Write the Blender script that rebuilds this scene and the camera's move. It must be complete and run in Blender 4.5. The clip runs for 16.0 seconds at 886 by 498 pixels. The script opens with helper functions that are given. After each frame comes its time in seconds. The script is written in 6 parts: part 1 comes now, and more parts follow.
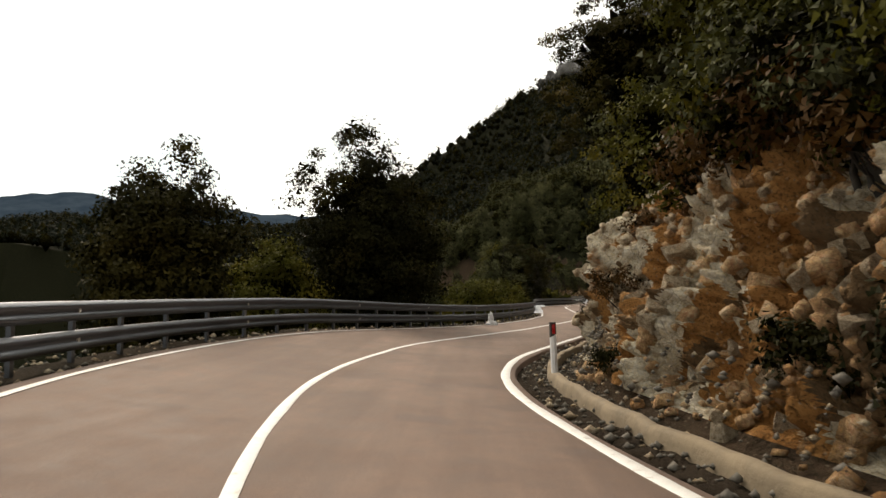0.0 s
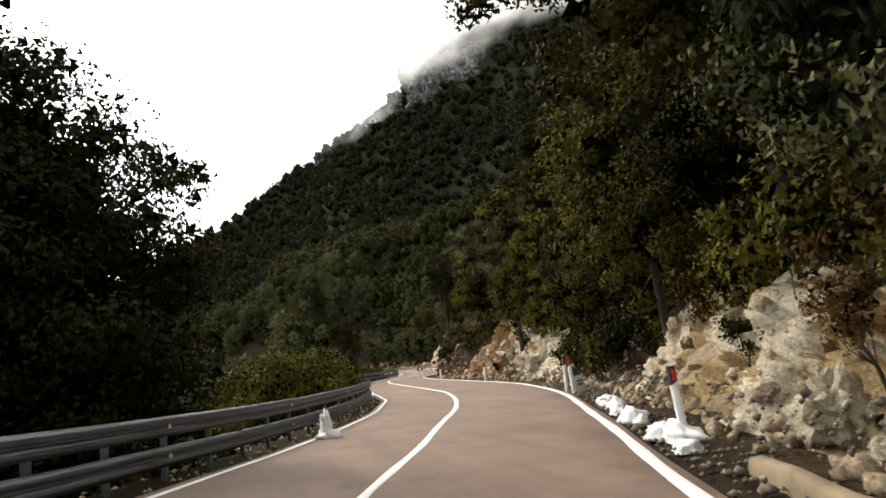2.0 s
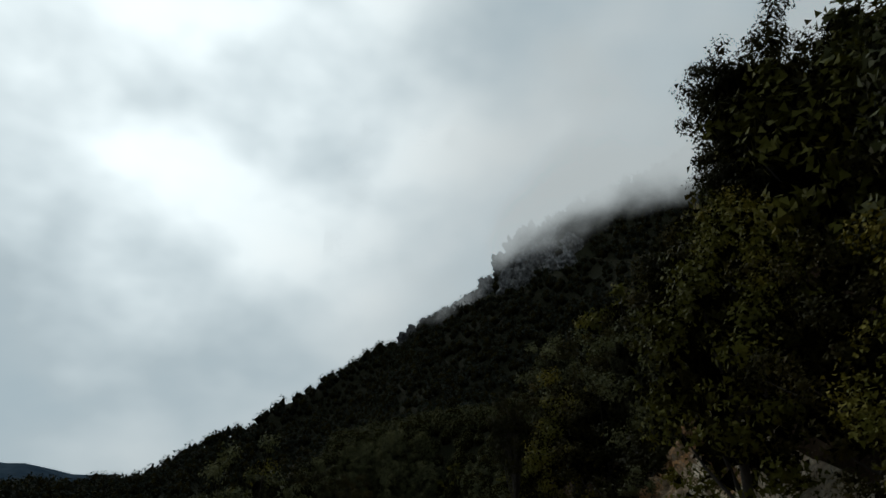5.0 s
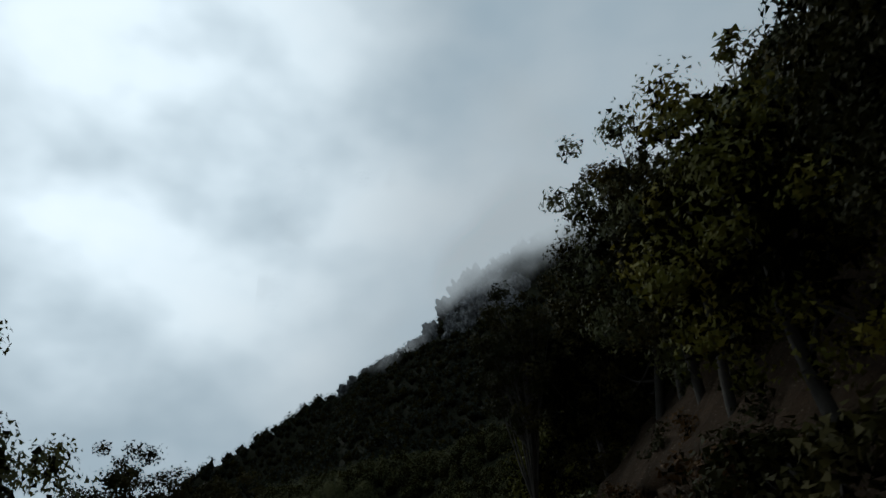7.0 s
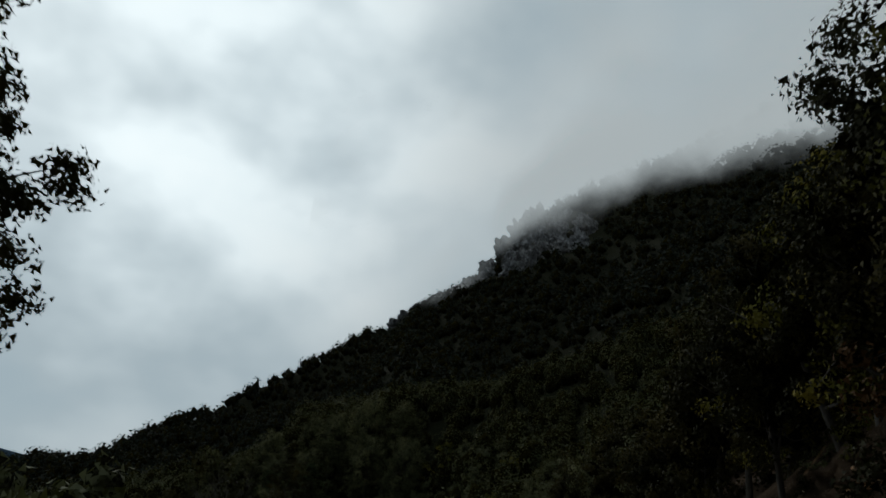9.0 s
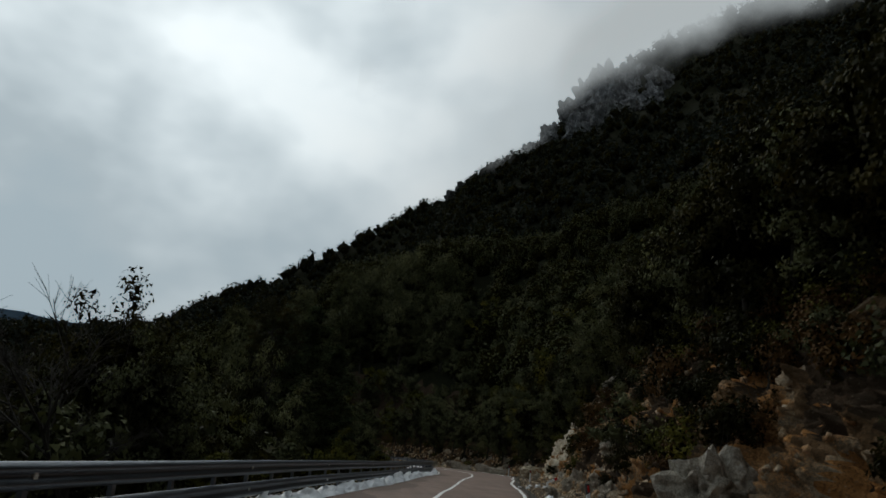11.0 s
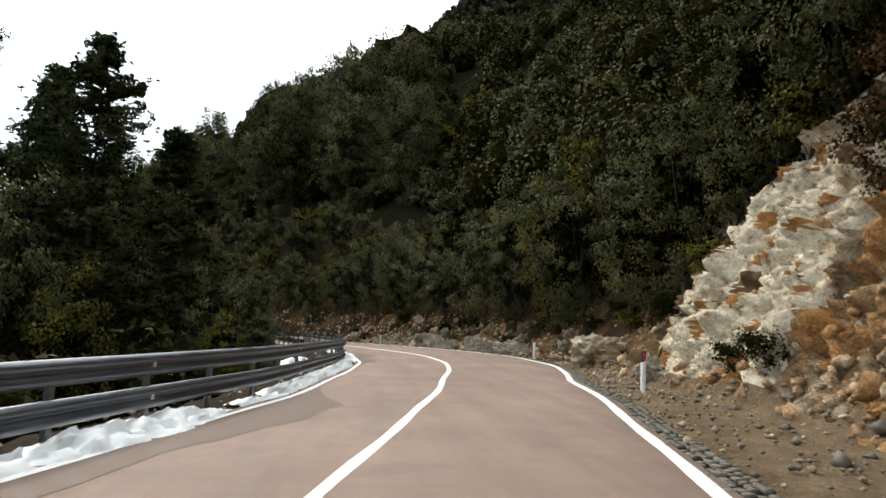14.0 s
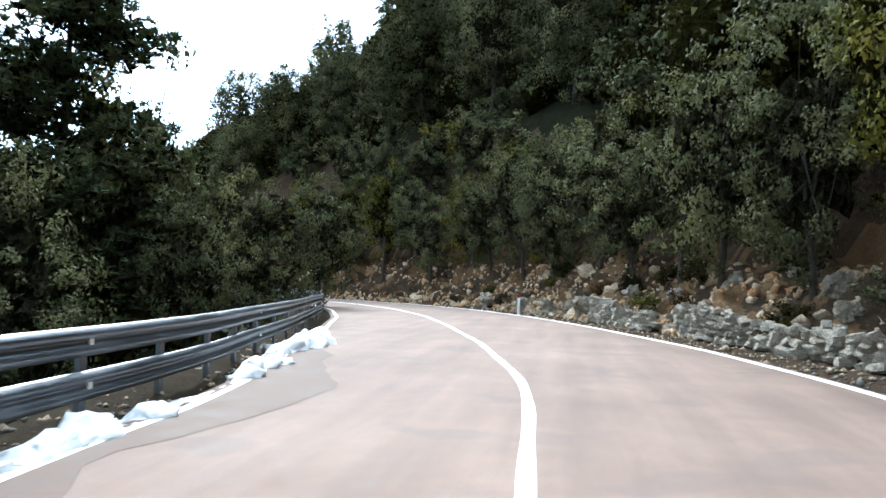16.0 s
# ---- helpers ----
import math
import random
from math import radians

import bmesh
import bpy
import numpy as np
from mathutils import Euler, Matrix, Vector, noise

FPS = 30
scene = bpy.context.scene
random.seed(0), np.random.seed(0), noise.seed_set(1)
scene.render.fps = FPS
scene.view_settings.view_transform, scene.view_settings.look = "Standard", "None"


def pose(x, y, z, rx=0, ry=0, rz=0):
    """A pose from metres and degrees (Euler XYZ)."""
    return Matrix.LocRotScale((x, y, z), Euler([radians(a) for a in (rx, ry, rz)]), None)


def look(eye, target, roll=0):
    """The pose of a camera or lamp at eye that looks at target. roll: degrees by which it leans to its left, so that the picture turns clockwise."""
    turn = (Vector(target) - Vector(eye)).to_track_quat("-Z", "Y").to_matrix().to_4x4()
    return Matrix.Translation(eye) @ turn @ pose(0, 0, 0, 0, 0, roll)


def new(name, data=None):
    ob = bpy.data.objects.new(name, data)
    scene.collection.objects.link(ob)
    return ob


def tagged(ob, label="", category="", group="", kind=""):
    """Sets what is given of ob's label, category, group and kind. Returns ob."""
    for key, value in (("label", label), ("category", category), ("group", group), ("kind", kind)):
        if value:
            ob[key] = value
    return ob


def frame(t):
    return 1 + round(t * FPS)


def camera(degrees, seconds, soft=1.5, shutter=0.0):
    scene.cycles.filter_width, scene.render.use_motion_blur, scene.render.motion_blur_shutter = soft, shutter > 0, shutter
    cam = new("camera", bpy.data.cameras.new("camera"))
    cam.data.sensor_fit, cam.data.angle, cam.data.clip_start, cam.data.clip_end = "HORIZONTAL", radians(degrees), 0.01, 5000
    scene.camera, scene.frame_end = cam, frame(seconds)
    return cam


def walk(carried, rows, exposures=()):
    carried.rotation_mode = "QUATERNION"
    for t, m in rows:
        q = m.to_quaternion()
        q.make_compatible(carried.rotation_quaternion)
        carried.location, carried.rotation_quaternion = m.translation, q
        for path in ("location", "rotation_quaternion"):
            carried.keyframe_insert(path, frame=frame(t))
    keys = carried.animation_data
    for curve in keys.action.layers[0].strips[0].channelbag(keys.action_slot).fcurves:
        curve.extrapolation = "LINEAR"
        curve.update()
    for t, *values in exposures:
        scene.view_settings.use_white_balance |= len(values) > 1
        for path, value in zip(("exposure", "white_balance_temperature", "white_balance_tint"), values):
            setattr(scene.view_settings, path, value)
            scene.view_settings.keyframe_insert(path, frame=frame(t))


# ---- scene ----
cam = camera(65.0, 16.0, soft=1.5, shutter=0.08)
PATH = [
    (0, look((-0.172, 0.312, 1.522), (-0.557, 10.284, 2.169), -0.01)),
    (0.5, look((-0.861, 4.550, 1.486), (-0.319, 14.523, 1.972), -0.63)),
    (1, look((-1.181, 8.945, 1.478), (0.018, 18.844, 2.227), -4.91)),
    (1.5, look((-1.041, 13.443, 1.446), (1.653, 22.999, 2.640), -11.30)),
    (2, look((-0.576, 17.988, 1.454), (2.122, 27.489, 3.019), -6.70)),
    (2.5, look((0.344, 22.052, 1.437), (2.531, 31.757, 2.453), -0.87)),
    (3, look((1.564, 26.084, 1.343), (3.417, 35.811, 2.739), -3.55)),
    (3.5, look((2.824, 30.006, 1.335), (4.089, 39.699, 3.442), -0.46)),
    (4, look((3.983, 34.112, 1.408), (5.292, 43.601, 4.282), -1.03)),
    (4.5, look((5.295, 38.347, 1.337), (6.542, 47.422, 5.347), 1.38)),
    (5.3, look((7.750, 46.750, 1.360), (9.318, 55.617, 5.709), 0.05)),
    (6.1, look((9.350, 55.500, 1.360), (11.221, 64.136, 6.042), -1.29)),
    (7, look((10.377, 65.389, 1.360), (12.567, 73.738, 6.408), -2.79)),
    (7.5, look((11.240, 71.285, 1.360), (13.113, 79.956, 5.974), 1.14)),
    (8, look((12.182, 77.179, 1.360), (13.964, 85.737, 6.216), 1.41)),
    (9, look((14.450, 89.200, 1.360), (15.900, 98.050, 5.812), 3.86)),
    (9.8, look((18.300, 98.600, 1.360), (19.310, 107.655, 5.482), 5.83)),
    (10.5, look((21.629, 106.659, 1.360), (22.316, 115.872, 5.188), 7.55)),
    (11, look((23.299, 114.064, 1.346), (24.018, 123.619, 4.209), 4.91)),
    (11.5, look((24.606, 121.708, 1.398), (25.391, 131.582, 2.774), 3.17)),
    (12, look((25.614, 129.483, 1.392), (26.631, 139.372, 2.477), 1.87)),
    (12.5, look((26.557, 137.088, 1.366), (27.871, 146.907, 2.725), 1.99)),
    (13, look((27.652, 144.545, 1.326), (28.981, 154.355, 2.737), 1.07)),
    (13.5, look((29.034, 152.113, 1.323), (30.234, 161.971, 2.500), 1.69)),
    (14, look((30.459, 159.674, 1.361), (31.470, 169.556, 2.515), 1.22)),
    (14.5, look((31.821, 166.996, 1.377), (32.598, 176.878, 2.702), 1.64)),
    (15, look((32.914, 173.678, 1.351), (32.812, 183.658, 1.965), 0.11)),
    (15.5, look((33.656, 180.035, 1.414), (32.757, 189.982, 1.906), 0.74)),
    (16, look((33.840, 186.370, 1.436), (32.098, 196.204, 1.943), 0.96)),
]
EXPOSURES = [(0, -0.2, 8200, 15), (0.5, -0.15, 8200, 15), (1.0, 0.02, 8000, 15), (1.5, 0.3, 7600, 14), (3.0, 0.38, 7400, 13), (3.5, -0.5, 7000, 11), (4.0, -1.1, 6600, 9), (4.5, -1.5, 6500, 6), (7.0, -1.8, 6000, 5), (8.0, -1.8, 6400, 5), (10.5, -1.8, 6200, 5), (11.0, -1.75, 6450, 7),
             (11.5, -1.42, 6900, 11), (12.0, -0.7, 7700, 14), (12.5, -0.34, 8000, 15), (13.0, -0.24, 8000, 15), (13.5, 0.0, 7600, 13), (14.5, 0.85, 6200, 8), (15.0, 1.2, 5700, 5), (16.0, 1.3, 5600, 5)]
walk(cam, PATH, EXPOSURES)

# ---- world and sun: overcast, the sun behind thin cloud ahead to the left ----
SUN_AZ, SUN_EL = radians(27.0), radians(38.0)   # azimuth to the left of +y
SUN_DIR = Vector((-math.sin(SUN_AZ) * math.cos(SUN_EL), math.cos(SUN_AZ) * math.cos(SUN_EL), math.sin(SUN_EL)))


def make_world():
    w = bpy.data.worlds.new("overcast_sky")
    scene.world = w
    w.use_nodes = True
    nt = w.node_tree
    nd, lk = nt.nodes, nt.links
    nd.clear()
    out = nd.new("ShaderNodeOutputWorld")
    bg = nd.new("ShaderNodeBackground")
    sky = nd.new("ShaderNodeTexSky")
    sky.sky_type, sky.sun_disc = "NISHITA", False
    sky.sun_elevation, sky.sun_rotation = SUN_EL, -SUN_AZ
    tc = nd.new("ShaderNodeTexCoord")
    mp = nd.new("ShaderNodeMapping")
    mp.inputs["Scale"].default_value = (1.0, 1.0, 1.5)
    mp.inputs["Location"].default_value = (3.1, 1.7, 0.4)
    n1 = nd.new("ShaderNodeTexNoise")
    n1.inputs["Scale"].default_value, n1.inputs["Detail"].default_value, n1.inputs["Roughness"].default_value = 2.3, 4.5, 0.5
    ramp = nd.new("ShaderNodeValToRGB")
    ramp.color_ramp.elements[0].position, ramp.color_ramp.elements[0].color = 0.36, (0.66, 0.79, 0.88, 1)
    ramp.color_ramp.elements[1].position, ramp.color_ramp.elements[1].color = 0.66, (0.98, 1.04, 1.07, 1)
    lk.new(tc.outputs["Generated"], mp.inputs["Vector"])
    lk.new(mp.outputs[0], n1.inputs["Vector"])
    lk.new(n1.outputs["Fac"], ramp.inputs["Fac"])
    # thinner, brighter cloud round the hidden sun
    dot = nd.new("ShaderNodeVectorMath")
    dot.operation = "DOT_PRODUCT"
    dot.inputs[1].default_value = SUN_DIR
    lk.new(tc.outputs["Generated"], dot.inputs[0])
    glow = nd.new("ShaderNodeMapRange")
    glow.interpolation_type = "SMOOTHSTEP"
    glow.inputs[1].default_value, glow.inputs[2].default_value = 0.80, 1.0
    glow.inputs[3].default_value, glow.inputs[4].default_value = 0.0, 0.5
    lk.new(dot.outputs["Value"], glow.inputs[0])
    mul = nd.new("ShaderNodeMath")
    mul.operation = "MULTIPLY"
    lk.new(glow.outputs[0], mul.inputs[0])
    n2 = nd.new("ShaderNodeMapRange")
    n2.inputs[1].default_value, n2.inputs[2].default_value, n2.inputs[3].default_value, n2.inputs[4].default_value = 0.42, 0.62, 0.1, 1.6
    lk.new(n1.outputs["Fac"], n2.inputs[0])
    lk.new(n2.outputs[0], mul.inputs[1])
    add = nd.new("ShaderNodeMath")
    add.operation = "ADD"
    add.inputs[1].default_value = 1.0
    lk.new(mul.outputs[0], add.inputs[0])
    ahead = nd.new("ShaderNodeMapRange")
    ahead.interpolation_type = "SMOOTHSTEP"
    ahead.inputs[1].default_value, ahead.inputs[2].default_value = -0.2, 0.85
    ahead.inputs[3].default_value, ahead.inputs[4].default_value = 0.55, 1.25
    lk.new(dot.outputs["Value"], ahead.inputs[0])
    both = nd.new("ShaderNodeMath")
    both.operation = "MULTIPLY"
    lk.new(add.outputs[0], both.inputs[0])
    lk.new(ahead.outputs[0], both.inputs[1])
    sc = nd.new("ShaderNodeVectorMath")
    sc.operation = "SCALE"
    lk.new(ramp.outputs["Color"], sc.inputs[0])
    lk.new(both.outputs[0], sc.inputs["Scale"])
    dim = nd.new("ShaderNodeVectorMath")
    dim.operation = "SCALE"
    dim.inputs["Scale"].default_value = 0.06
    lk.new(sky.outputs[0], dim.inputs[0])
    mix = nd.new("ShaderNodeMix")
    mix.data_type = "RGBA"
    mix.inputs[0].default_value = 0.95
    lk.new(dim.outputs[0], mix.inputs[6])
    lk.new(sc.outputs[0], mix.inputs[7])
    lk.new(mix.outputs[2], bg.inputs["Color"])
    bg.inputs["Strength"].default_value = 1.5
    lk.new(bg.outputs[0], out.inputs["Surface"])


make_world()
sun = new("sun", bpy.data.lights.new("sun", "SUN"))
sun.data.energy, sun.data.angle, sun.data.color = 2.4, radians(12), (1.0, 0.94, 0.86)
sun.matrix_world = look(SUN_DIR * 100, (0, 0, 0))


# ---- materials ----
def material(name, rough=0.8, metal=0.0):
    m = bpy.data.materials.new(name)
    m.use_nodes = True
    nt = m.node_tree
    b = nt.nodes["Principled BSDF"]
    b.inputs["Roughness"].default_value, b.inputs["Metallic"].default_value = rough, metal
    return m, nt, b


def noise_node(nt, scale, detail=5.0, rough=0.55, coords="Object", stretch=None):
    tc = nt.nodes.new("ShaderNodeTexCoord")
    n = nt.nodes.new("ShaderNodeTexNoise")
    n.inputs["Scale"].default_value, n.inputs["Detail"].default_value, n.inputs["Roughness"].default_value = scale, detail, rough
    if stretch:
        mp = nt.nodes.new("ShaderNodeMapping")
        mp.inputs["Scale"].default_value = stretch
        nt.links.new(tc.outputs[coords], mp.inputs["Vector"])
        nt.links.new(mp.outputs[0], n.inputs["Vector"])
    else:
        nt.links.new(tc.outputs[coords], n.inputs["Vector"])
    return n


def ramp_node(nt, fac, stops):
    r = nt.nodes.new("ShaderNodeValToRGB")
    e = r.color_ramp.elements
    e[0].position, e[0].color = stops[0][0], (*stops[0][1], 1)
    e[1].position, e[1].color = stops[-1][0], (*stops[-1][1], 1)
    for p, c in stops[1:-1]:
        k = e.new(p)
        k.color = (*c, 1)
    nt.links.new(fac, r.inputs["Fac"])
    return r.outputs["Color"]


def mix_node(nt, fac, a, b, blend="MIX"):
    m = nt.nodes.new("ShaderNodeMix")
    m.data_type, m.blend_type = "RGBA", blend
    for sock, v in ((m.inputs[0], fac), (m.inputs[6], a), (m.inputs[7], b)):
        if isinstance(v, (int, float)):
            sock.default_value = v
        elif isinstance(v, tuple):
            sock.default_value = (*v, 1)
        else:
            nt.links.new(v, sock)
    return m.outputs[2]


def range_node(nt, v, a, b, c, d):
    m = nt.nodes.new("ShaderNodeMapRange")
    for k, x in enumerate((a, b, c, d)):
        m.inputs[k + 1].default_value = x
    nt.links.new(v, m.inputs[0])
    return m.outputs[0]


def bump_node(nt, b, height, strength, distance):
    k = nt.nodes.new("ShaderNodeBump")
    k.inputs["Strength"].default_value, k.inputs["Distance"].default_value = strength, distance
    nt.links.new(height, k.inputs["Height"])
    nt.links.new(k.outputs[0], b.inputs["Normal"])


def mat_asphalt():
    m, nt, b = material("reddish_asphalt", 0.85)
    big = noise_node(nt, 0.35, 4, 0.6)
    mid = noise_node(nt, 3.0, 5, 0.6)
    fine = noise_node(nt, 90.0, 2, 0.7)
    c = ramp_node(nt, big.outputs["Fac"], [(0.3, (0.145, 0.096, 0.074)), (0.55, (0.183, 0.123, 0.095)), (0.75, (0.213, 0.148, 0.116))])
    c = mix_node(nt, 0.55, c, ramp_node(nt, mid.outputs["Fac"], [(0.3, (0.38, 0.38, 0.38)), (0.7, (0.62, 0.62, 0.62))]), "OVERLAY")
    c = mix_node(nt, 0.5, c, ramp_node(nt, fine.outputs["Fac"], [(0.3, (0.3, 0.3, 0.3)), (0.7, (0.7, 0.7, 0.7))]), "OVERLAY")
    streak = noise_node(nt, 1.6, 4, 0.6, "Object", (1.0, 0.07, 1.0))
    c = mix_node(nt, 0.45, c, ramp_node(nt, streak.outputs["Fac"], [(0.32, (0.34, 0.34, 0.34)), (0.68, (0.66, 0.66, 0.66))]), "OVERLAY")
    # repaired patches
    patch = noise_node(nt, 0.8, 2, 0.4)
    c = mix_node(nt, range_node(nt, patch.outputs["Fac"], 0.60, 0.66, 0.0, 0.35), c, (0.115, 0.088, 0.078))
    nt.links.new(c, b.inputs["Base Color"])
    nt.links.new(range_node(nt, mid.outputs["Fac"], 0.3, 0.7, 0.72, 0.92), b.inputs["Roughness"])
    b.inputs["Specular IOR Level"].default_value = 0.35
    bump_node(nt, b, fine.outputs["Fac"], 0.5, 0.006)
    return m


def mat_wet():
    m, nt, b = material("wet_asphalt", 0.7)
    n = noise_node(nt, 2.5, 4)
    c = ramp_node(nt, n.outputs["Fac"], [(0.3, (0.100, 0.071, 0.058)), (0.7, (0.150, 0.106, 0.084))])
    nt.links.new(c, b.inputs["Base Color"])
    nt.links.new(range_node(nt, n.outputs["Fac"], 0.3, 0.7, 0.6, 0.85), b.inputs["Roughness"])
    b.inputs["Specular IOR Level"].default_value = 0.12
    return m


def mat_paint():
    m, nt, b = material("road_paint", 0.6)
    n = noise_node(nt, 7.0, 6, 0.65)
    f = noise_node(nt, 60.0, 2)
    c = ramp_node(nt, n.outputs["Fac"], [(0.28, (0.42, 0.39, 0.35)), (0.42, (0.74, 0.73, 0.70)), (0.7, (0.82, 0.81, 0.79))])
    c = mix_node(nt, range_node(nt, f.outputs["Fac"], 0.55, 0.75, 0.0, 0.35), c, (0.35, 0.31, 0.28))
    nt.links.new(c, b.inputs["Base Color"])
    bump_node(nt, b, f.outputs["Fac"], 0.3, 0.003)
    return m


def mat_rock(name, tones, clay, clay_amount=0.5):
    """Broken limestone with clay washed over it, lichen-grey weathering and crevice shade in the colour."""
    m, nt, b = material(name, 0.92)
    b.inputs["Specular IOR Level"].default_value = 0.12
    broad = noise_node(nt, 0.55, 5, 0.6)
    mid = noise_node(nt, 3.4, 8, 0.7)
    fine = noise_node(nt, 17.0, 7, 0.75)
    grit = noise_node(nt, 60.0, 3, 0.7)
    c = ramp_node(nt, mid.outputs["Fac"], [(0.30, tones[0]), (0.5, tones[1]), (0.66, tones[2])])
    clay_c = ramp_node(nt, fine.outputs["Fac"], [(0.3, clay[0]), (0.62, clay[1])])
    mk = nt.nodes.new("ShaderNodeMath")
    mk.operation = "MULTIPLY_ADD"
    mk.inputs[1].default_value = 0.5
    nt.links.new(fine.outputs["Fac"], mk.inputs[0])
    nt.links.new(broad.outputs["Fac"], mk.inputs[2])
    lo = 0.98 - 0.42 * clay_amount
    c = mix_node(nt, range_node(nt, mk.outputs[0], lo, lo + 0.10, 0.0, 0.9), c, clay_c)
    c = mix_node(nt, 0.85, c, ramp_node(nt, fine.outputs["Fac"], [(0.28, (0.14, 0.14, 0.14)), (0.72, (0.80, 0.80, 0.80))]), "OVERLAY")
    c = mix_node(nt, 0.5, c, ramp_node(nt, grit.outputs["Fac"], [(0.3, (0.25, 0.25, 0.25)), (0.7, (0.75, 0.75, 0.75))]), "OVERLAY")
    # Low spots of the bump are coloured dark to imitate shaded crevices.
    c = mix_node(nt, range_node(nt, mid.outputs["Fac"], 0.30, 0.40, 0.7, 0.0), c, (0.05, 0.035, 0.021))
    tc = nt.nodes.new("ShaderNodeTexCoord")
    warp = nt.nodes.new("ShaderNodeMix")
    warp.data_type = "VECTOR"
    warp.inputs[0].default_value = 0.10
    nt.links.new(tc.outputs["Object"], warp.inputs[4])
    nt.links.new(mid.outputs["Color"], warp.inputs[5])
    for scale, wide, amount in ((4.5, 0.035, 0.45), (13.0, 0.06, 0.28)):      # dark joints and hair cracks
        vor = nt.nodes.new("ShaderNodeTexVoronoi")
        vor.feature = "DISTANCE_TO_EDGE"
        vor.inputs["Scale"].default_value = scale
        nt.links.new(warp.outputs[1], vor.inputs["Vector"])
        c = mix_node(nt, range_node(nt, vor.outputs["Distance"], 0.0, wide, amount, 0.0), c, (0.06, 0.042, 0.026))
    info = nt.nodes.new("ShaderNodeObjectInfo")
    c = mix_node(nt, range_node(nt, info.outputs["Random"], 0.0, 1.0, 0.0, 0.3), c, mix_node(nt, 1.0, c, (0.62, 0.54, 0.44), "MULTIPLY"))
    nt.links.new(c, b.inputs["Base Color"])
    h = nt.nodes.new("ShaderNodeMath")
    h.operation = "MULTIPLY_ADD"
    h.inputs[1].default_value = 0.5
    nt.links.new(fine.outputs["Fac"], h.inputs[0])
    nt.links.new(mid.outputs["Fac"], h.inputs[2])
    bump_node(nt, b, h.outputs[0], 1.0, 0.16)
    return m


def mat_soil(name, a, bcol, litter, pebble=(0.30, 0.25, 0.19)):
    m, nt, b = material(name, 0.95)
    n = noise_node(nt, 1.6, 7, 0.65)
    f = noise_node(nt, 22.0, 4, 0.7)
    tc = nt.nodes.new("ShaderNodeTexCoord")
    vor = nt.nodes.new("ShaderNodeTexVoronoi")
    vor.inputs["Scale"].default_value = 9.0
    nt.links.new(tc.outputs["Object"], vor.inputs["Vector"])
    c = ramp_node(nt, n.outputs["Fac"], [(0.3, a), (0.7, bcol)])
    c = mix_node(nt, range_node(nt, f.outputs["Fac"], 0.5, 0.62, 0.0, 0.7), c, litter)
    c = mix_node(nt, range_node(nt, vor.outputs["Distance"], 0.0, 0.22, 0.55, 0.0), c, pebble)
    nt.links.new(c, b.inputs["Base Color"])
    b.inputs["Specular IOR Level"].default_value = 0.05
    bump_node(nt, b, f.outputs["Fac"], 1.0, 0.09)
    return m


def mat_leaf(name, stops, gloss=0.75, drift=0.4):
    """Leaves: every leaf its own tone, with broader drifts over the crown and from tree to tree."""
    m, nt, b = material(name, gloss)
    g = nt.nodes.new("ShaderNodeNewGeometry")
    n = noise_node(nt, drift, 3, 0.5)
    info = nt.nodes.new("ShaderNodeObjectInfo")
    add = nt.nodes.new("ShaderNodeMath")
    add.operation = "MULTIPLY_ADD"
    add.inputs[1].default_value = 0.09
    nt.links.new(g.outputs["Random Per Island"], add.inputs[0])
    nt.links.new(range_node(nt, n.outputs["Fac"], 0.3, 0.7, 0.0, 0.68), add.inputs[2])
    add2 = nt.nodes.new("ShaderNodeMath")
    add2.operation = "MULTIPLY_ADD"
    add2.inputs[1].default_value = 0.25
    nt.links.new(info.outputs["Random"], add2.inputs[0])
    nt.links.new(add.outputs[0], add2.inputs[2])
    c = ramp_node(nt, add2.outputs[0], stops)
    nt.links.new(c, b.inputs["Base Color"])
    b.inputs["Specular IOR Level"].default_value = 0.08
    tr = nt.nodes.new("ShaderNodeBsdfTranslucent")
    nt.links.new(mix_node(nt, 1.0, c, (1.2, 1.25, 0.5), "MULTIPLY"), tr.inputs["Color"])
    ms = nt.nodes.new("ShaderNodeMixShader")
    ms.inputs[0].default_value = 0.08
    nt.links.new(b.outputs[0], ms.inputs[1])
    nt.links.new(tr.outputs[0], ms.inputs[2])
    nt.links.new(ms.outputs[0], nt.nodes["Material Output"].inputs["Surface"])
    return m


def mat_simple(name, a, bcol, scale, rough, metal=0.0, bump=0.0):
    m, nt, b = material(name, rough, metal)
    n = noise_node(nt, scale, 6, 0.6)
    nt.links.new(ramp_node(nt, n.outputs["Fac"], [(0.3, a), (0.7, bcol)]), b.inputs["Base Color"])
    nt.links.new(range_node(nt, n.outputs["Fac"], 0.3, 0.7, max(0.02, rough - 0.12), min(1, rough + 0.1)), b.inputs["Roughness"])
    if bump:
        f = noise_node(nt, scale * 5, 4, 0.6)
        bump_node(nt, b, f.outputs["Fac"], 0.7, bump)
    return m


def mat_snow():
    m, nt, b = material("old_snow", 0.55)
    n = noise_node(nt, 3.0, 5, 0.6)
    f = noise_node(nt, 30.0, 4, 0.7)
    c = ramp_node(nt, n.outputs["Fac"], [(0.25, (0.62, 0.63, 0.64)), (0.5, (0.82, 0.83, 0.85)), (0.75, (0.90, 0.91, 0.92))])
    c = mix_node(nt, range_node(nt, f.outputs["Fac"], 0.66, 0.76, 0.0, 0.6), c, (0.30, 0.26, 0.20))
    nt.links.new(c, b.inputs["Base Color"])
    bump_node(nt, b, f.outputs["Fac"], 0.6, 0.03)
    return m


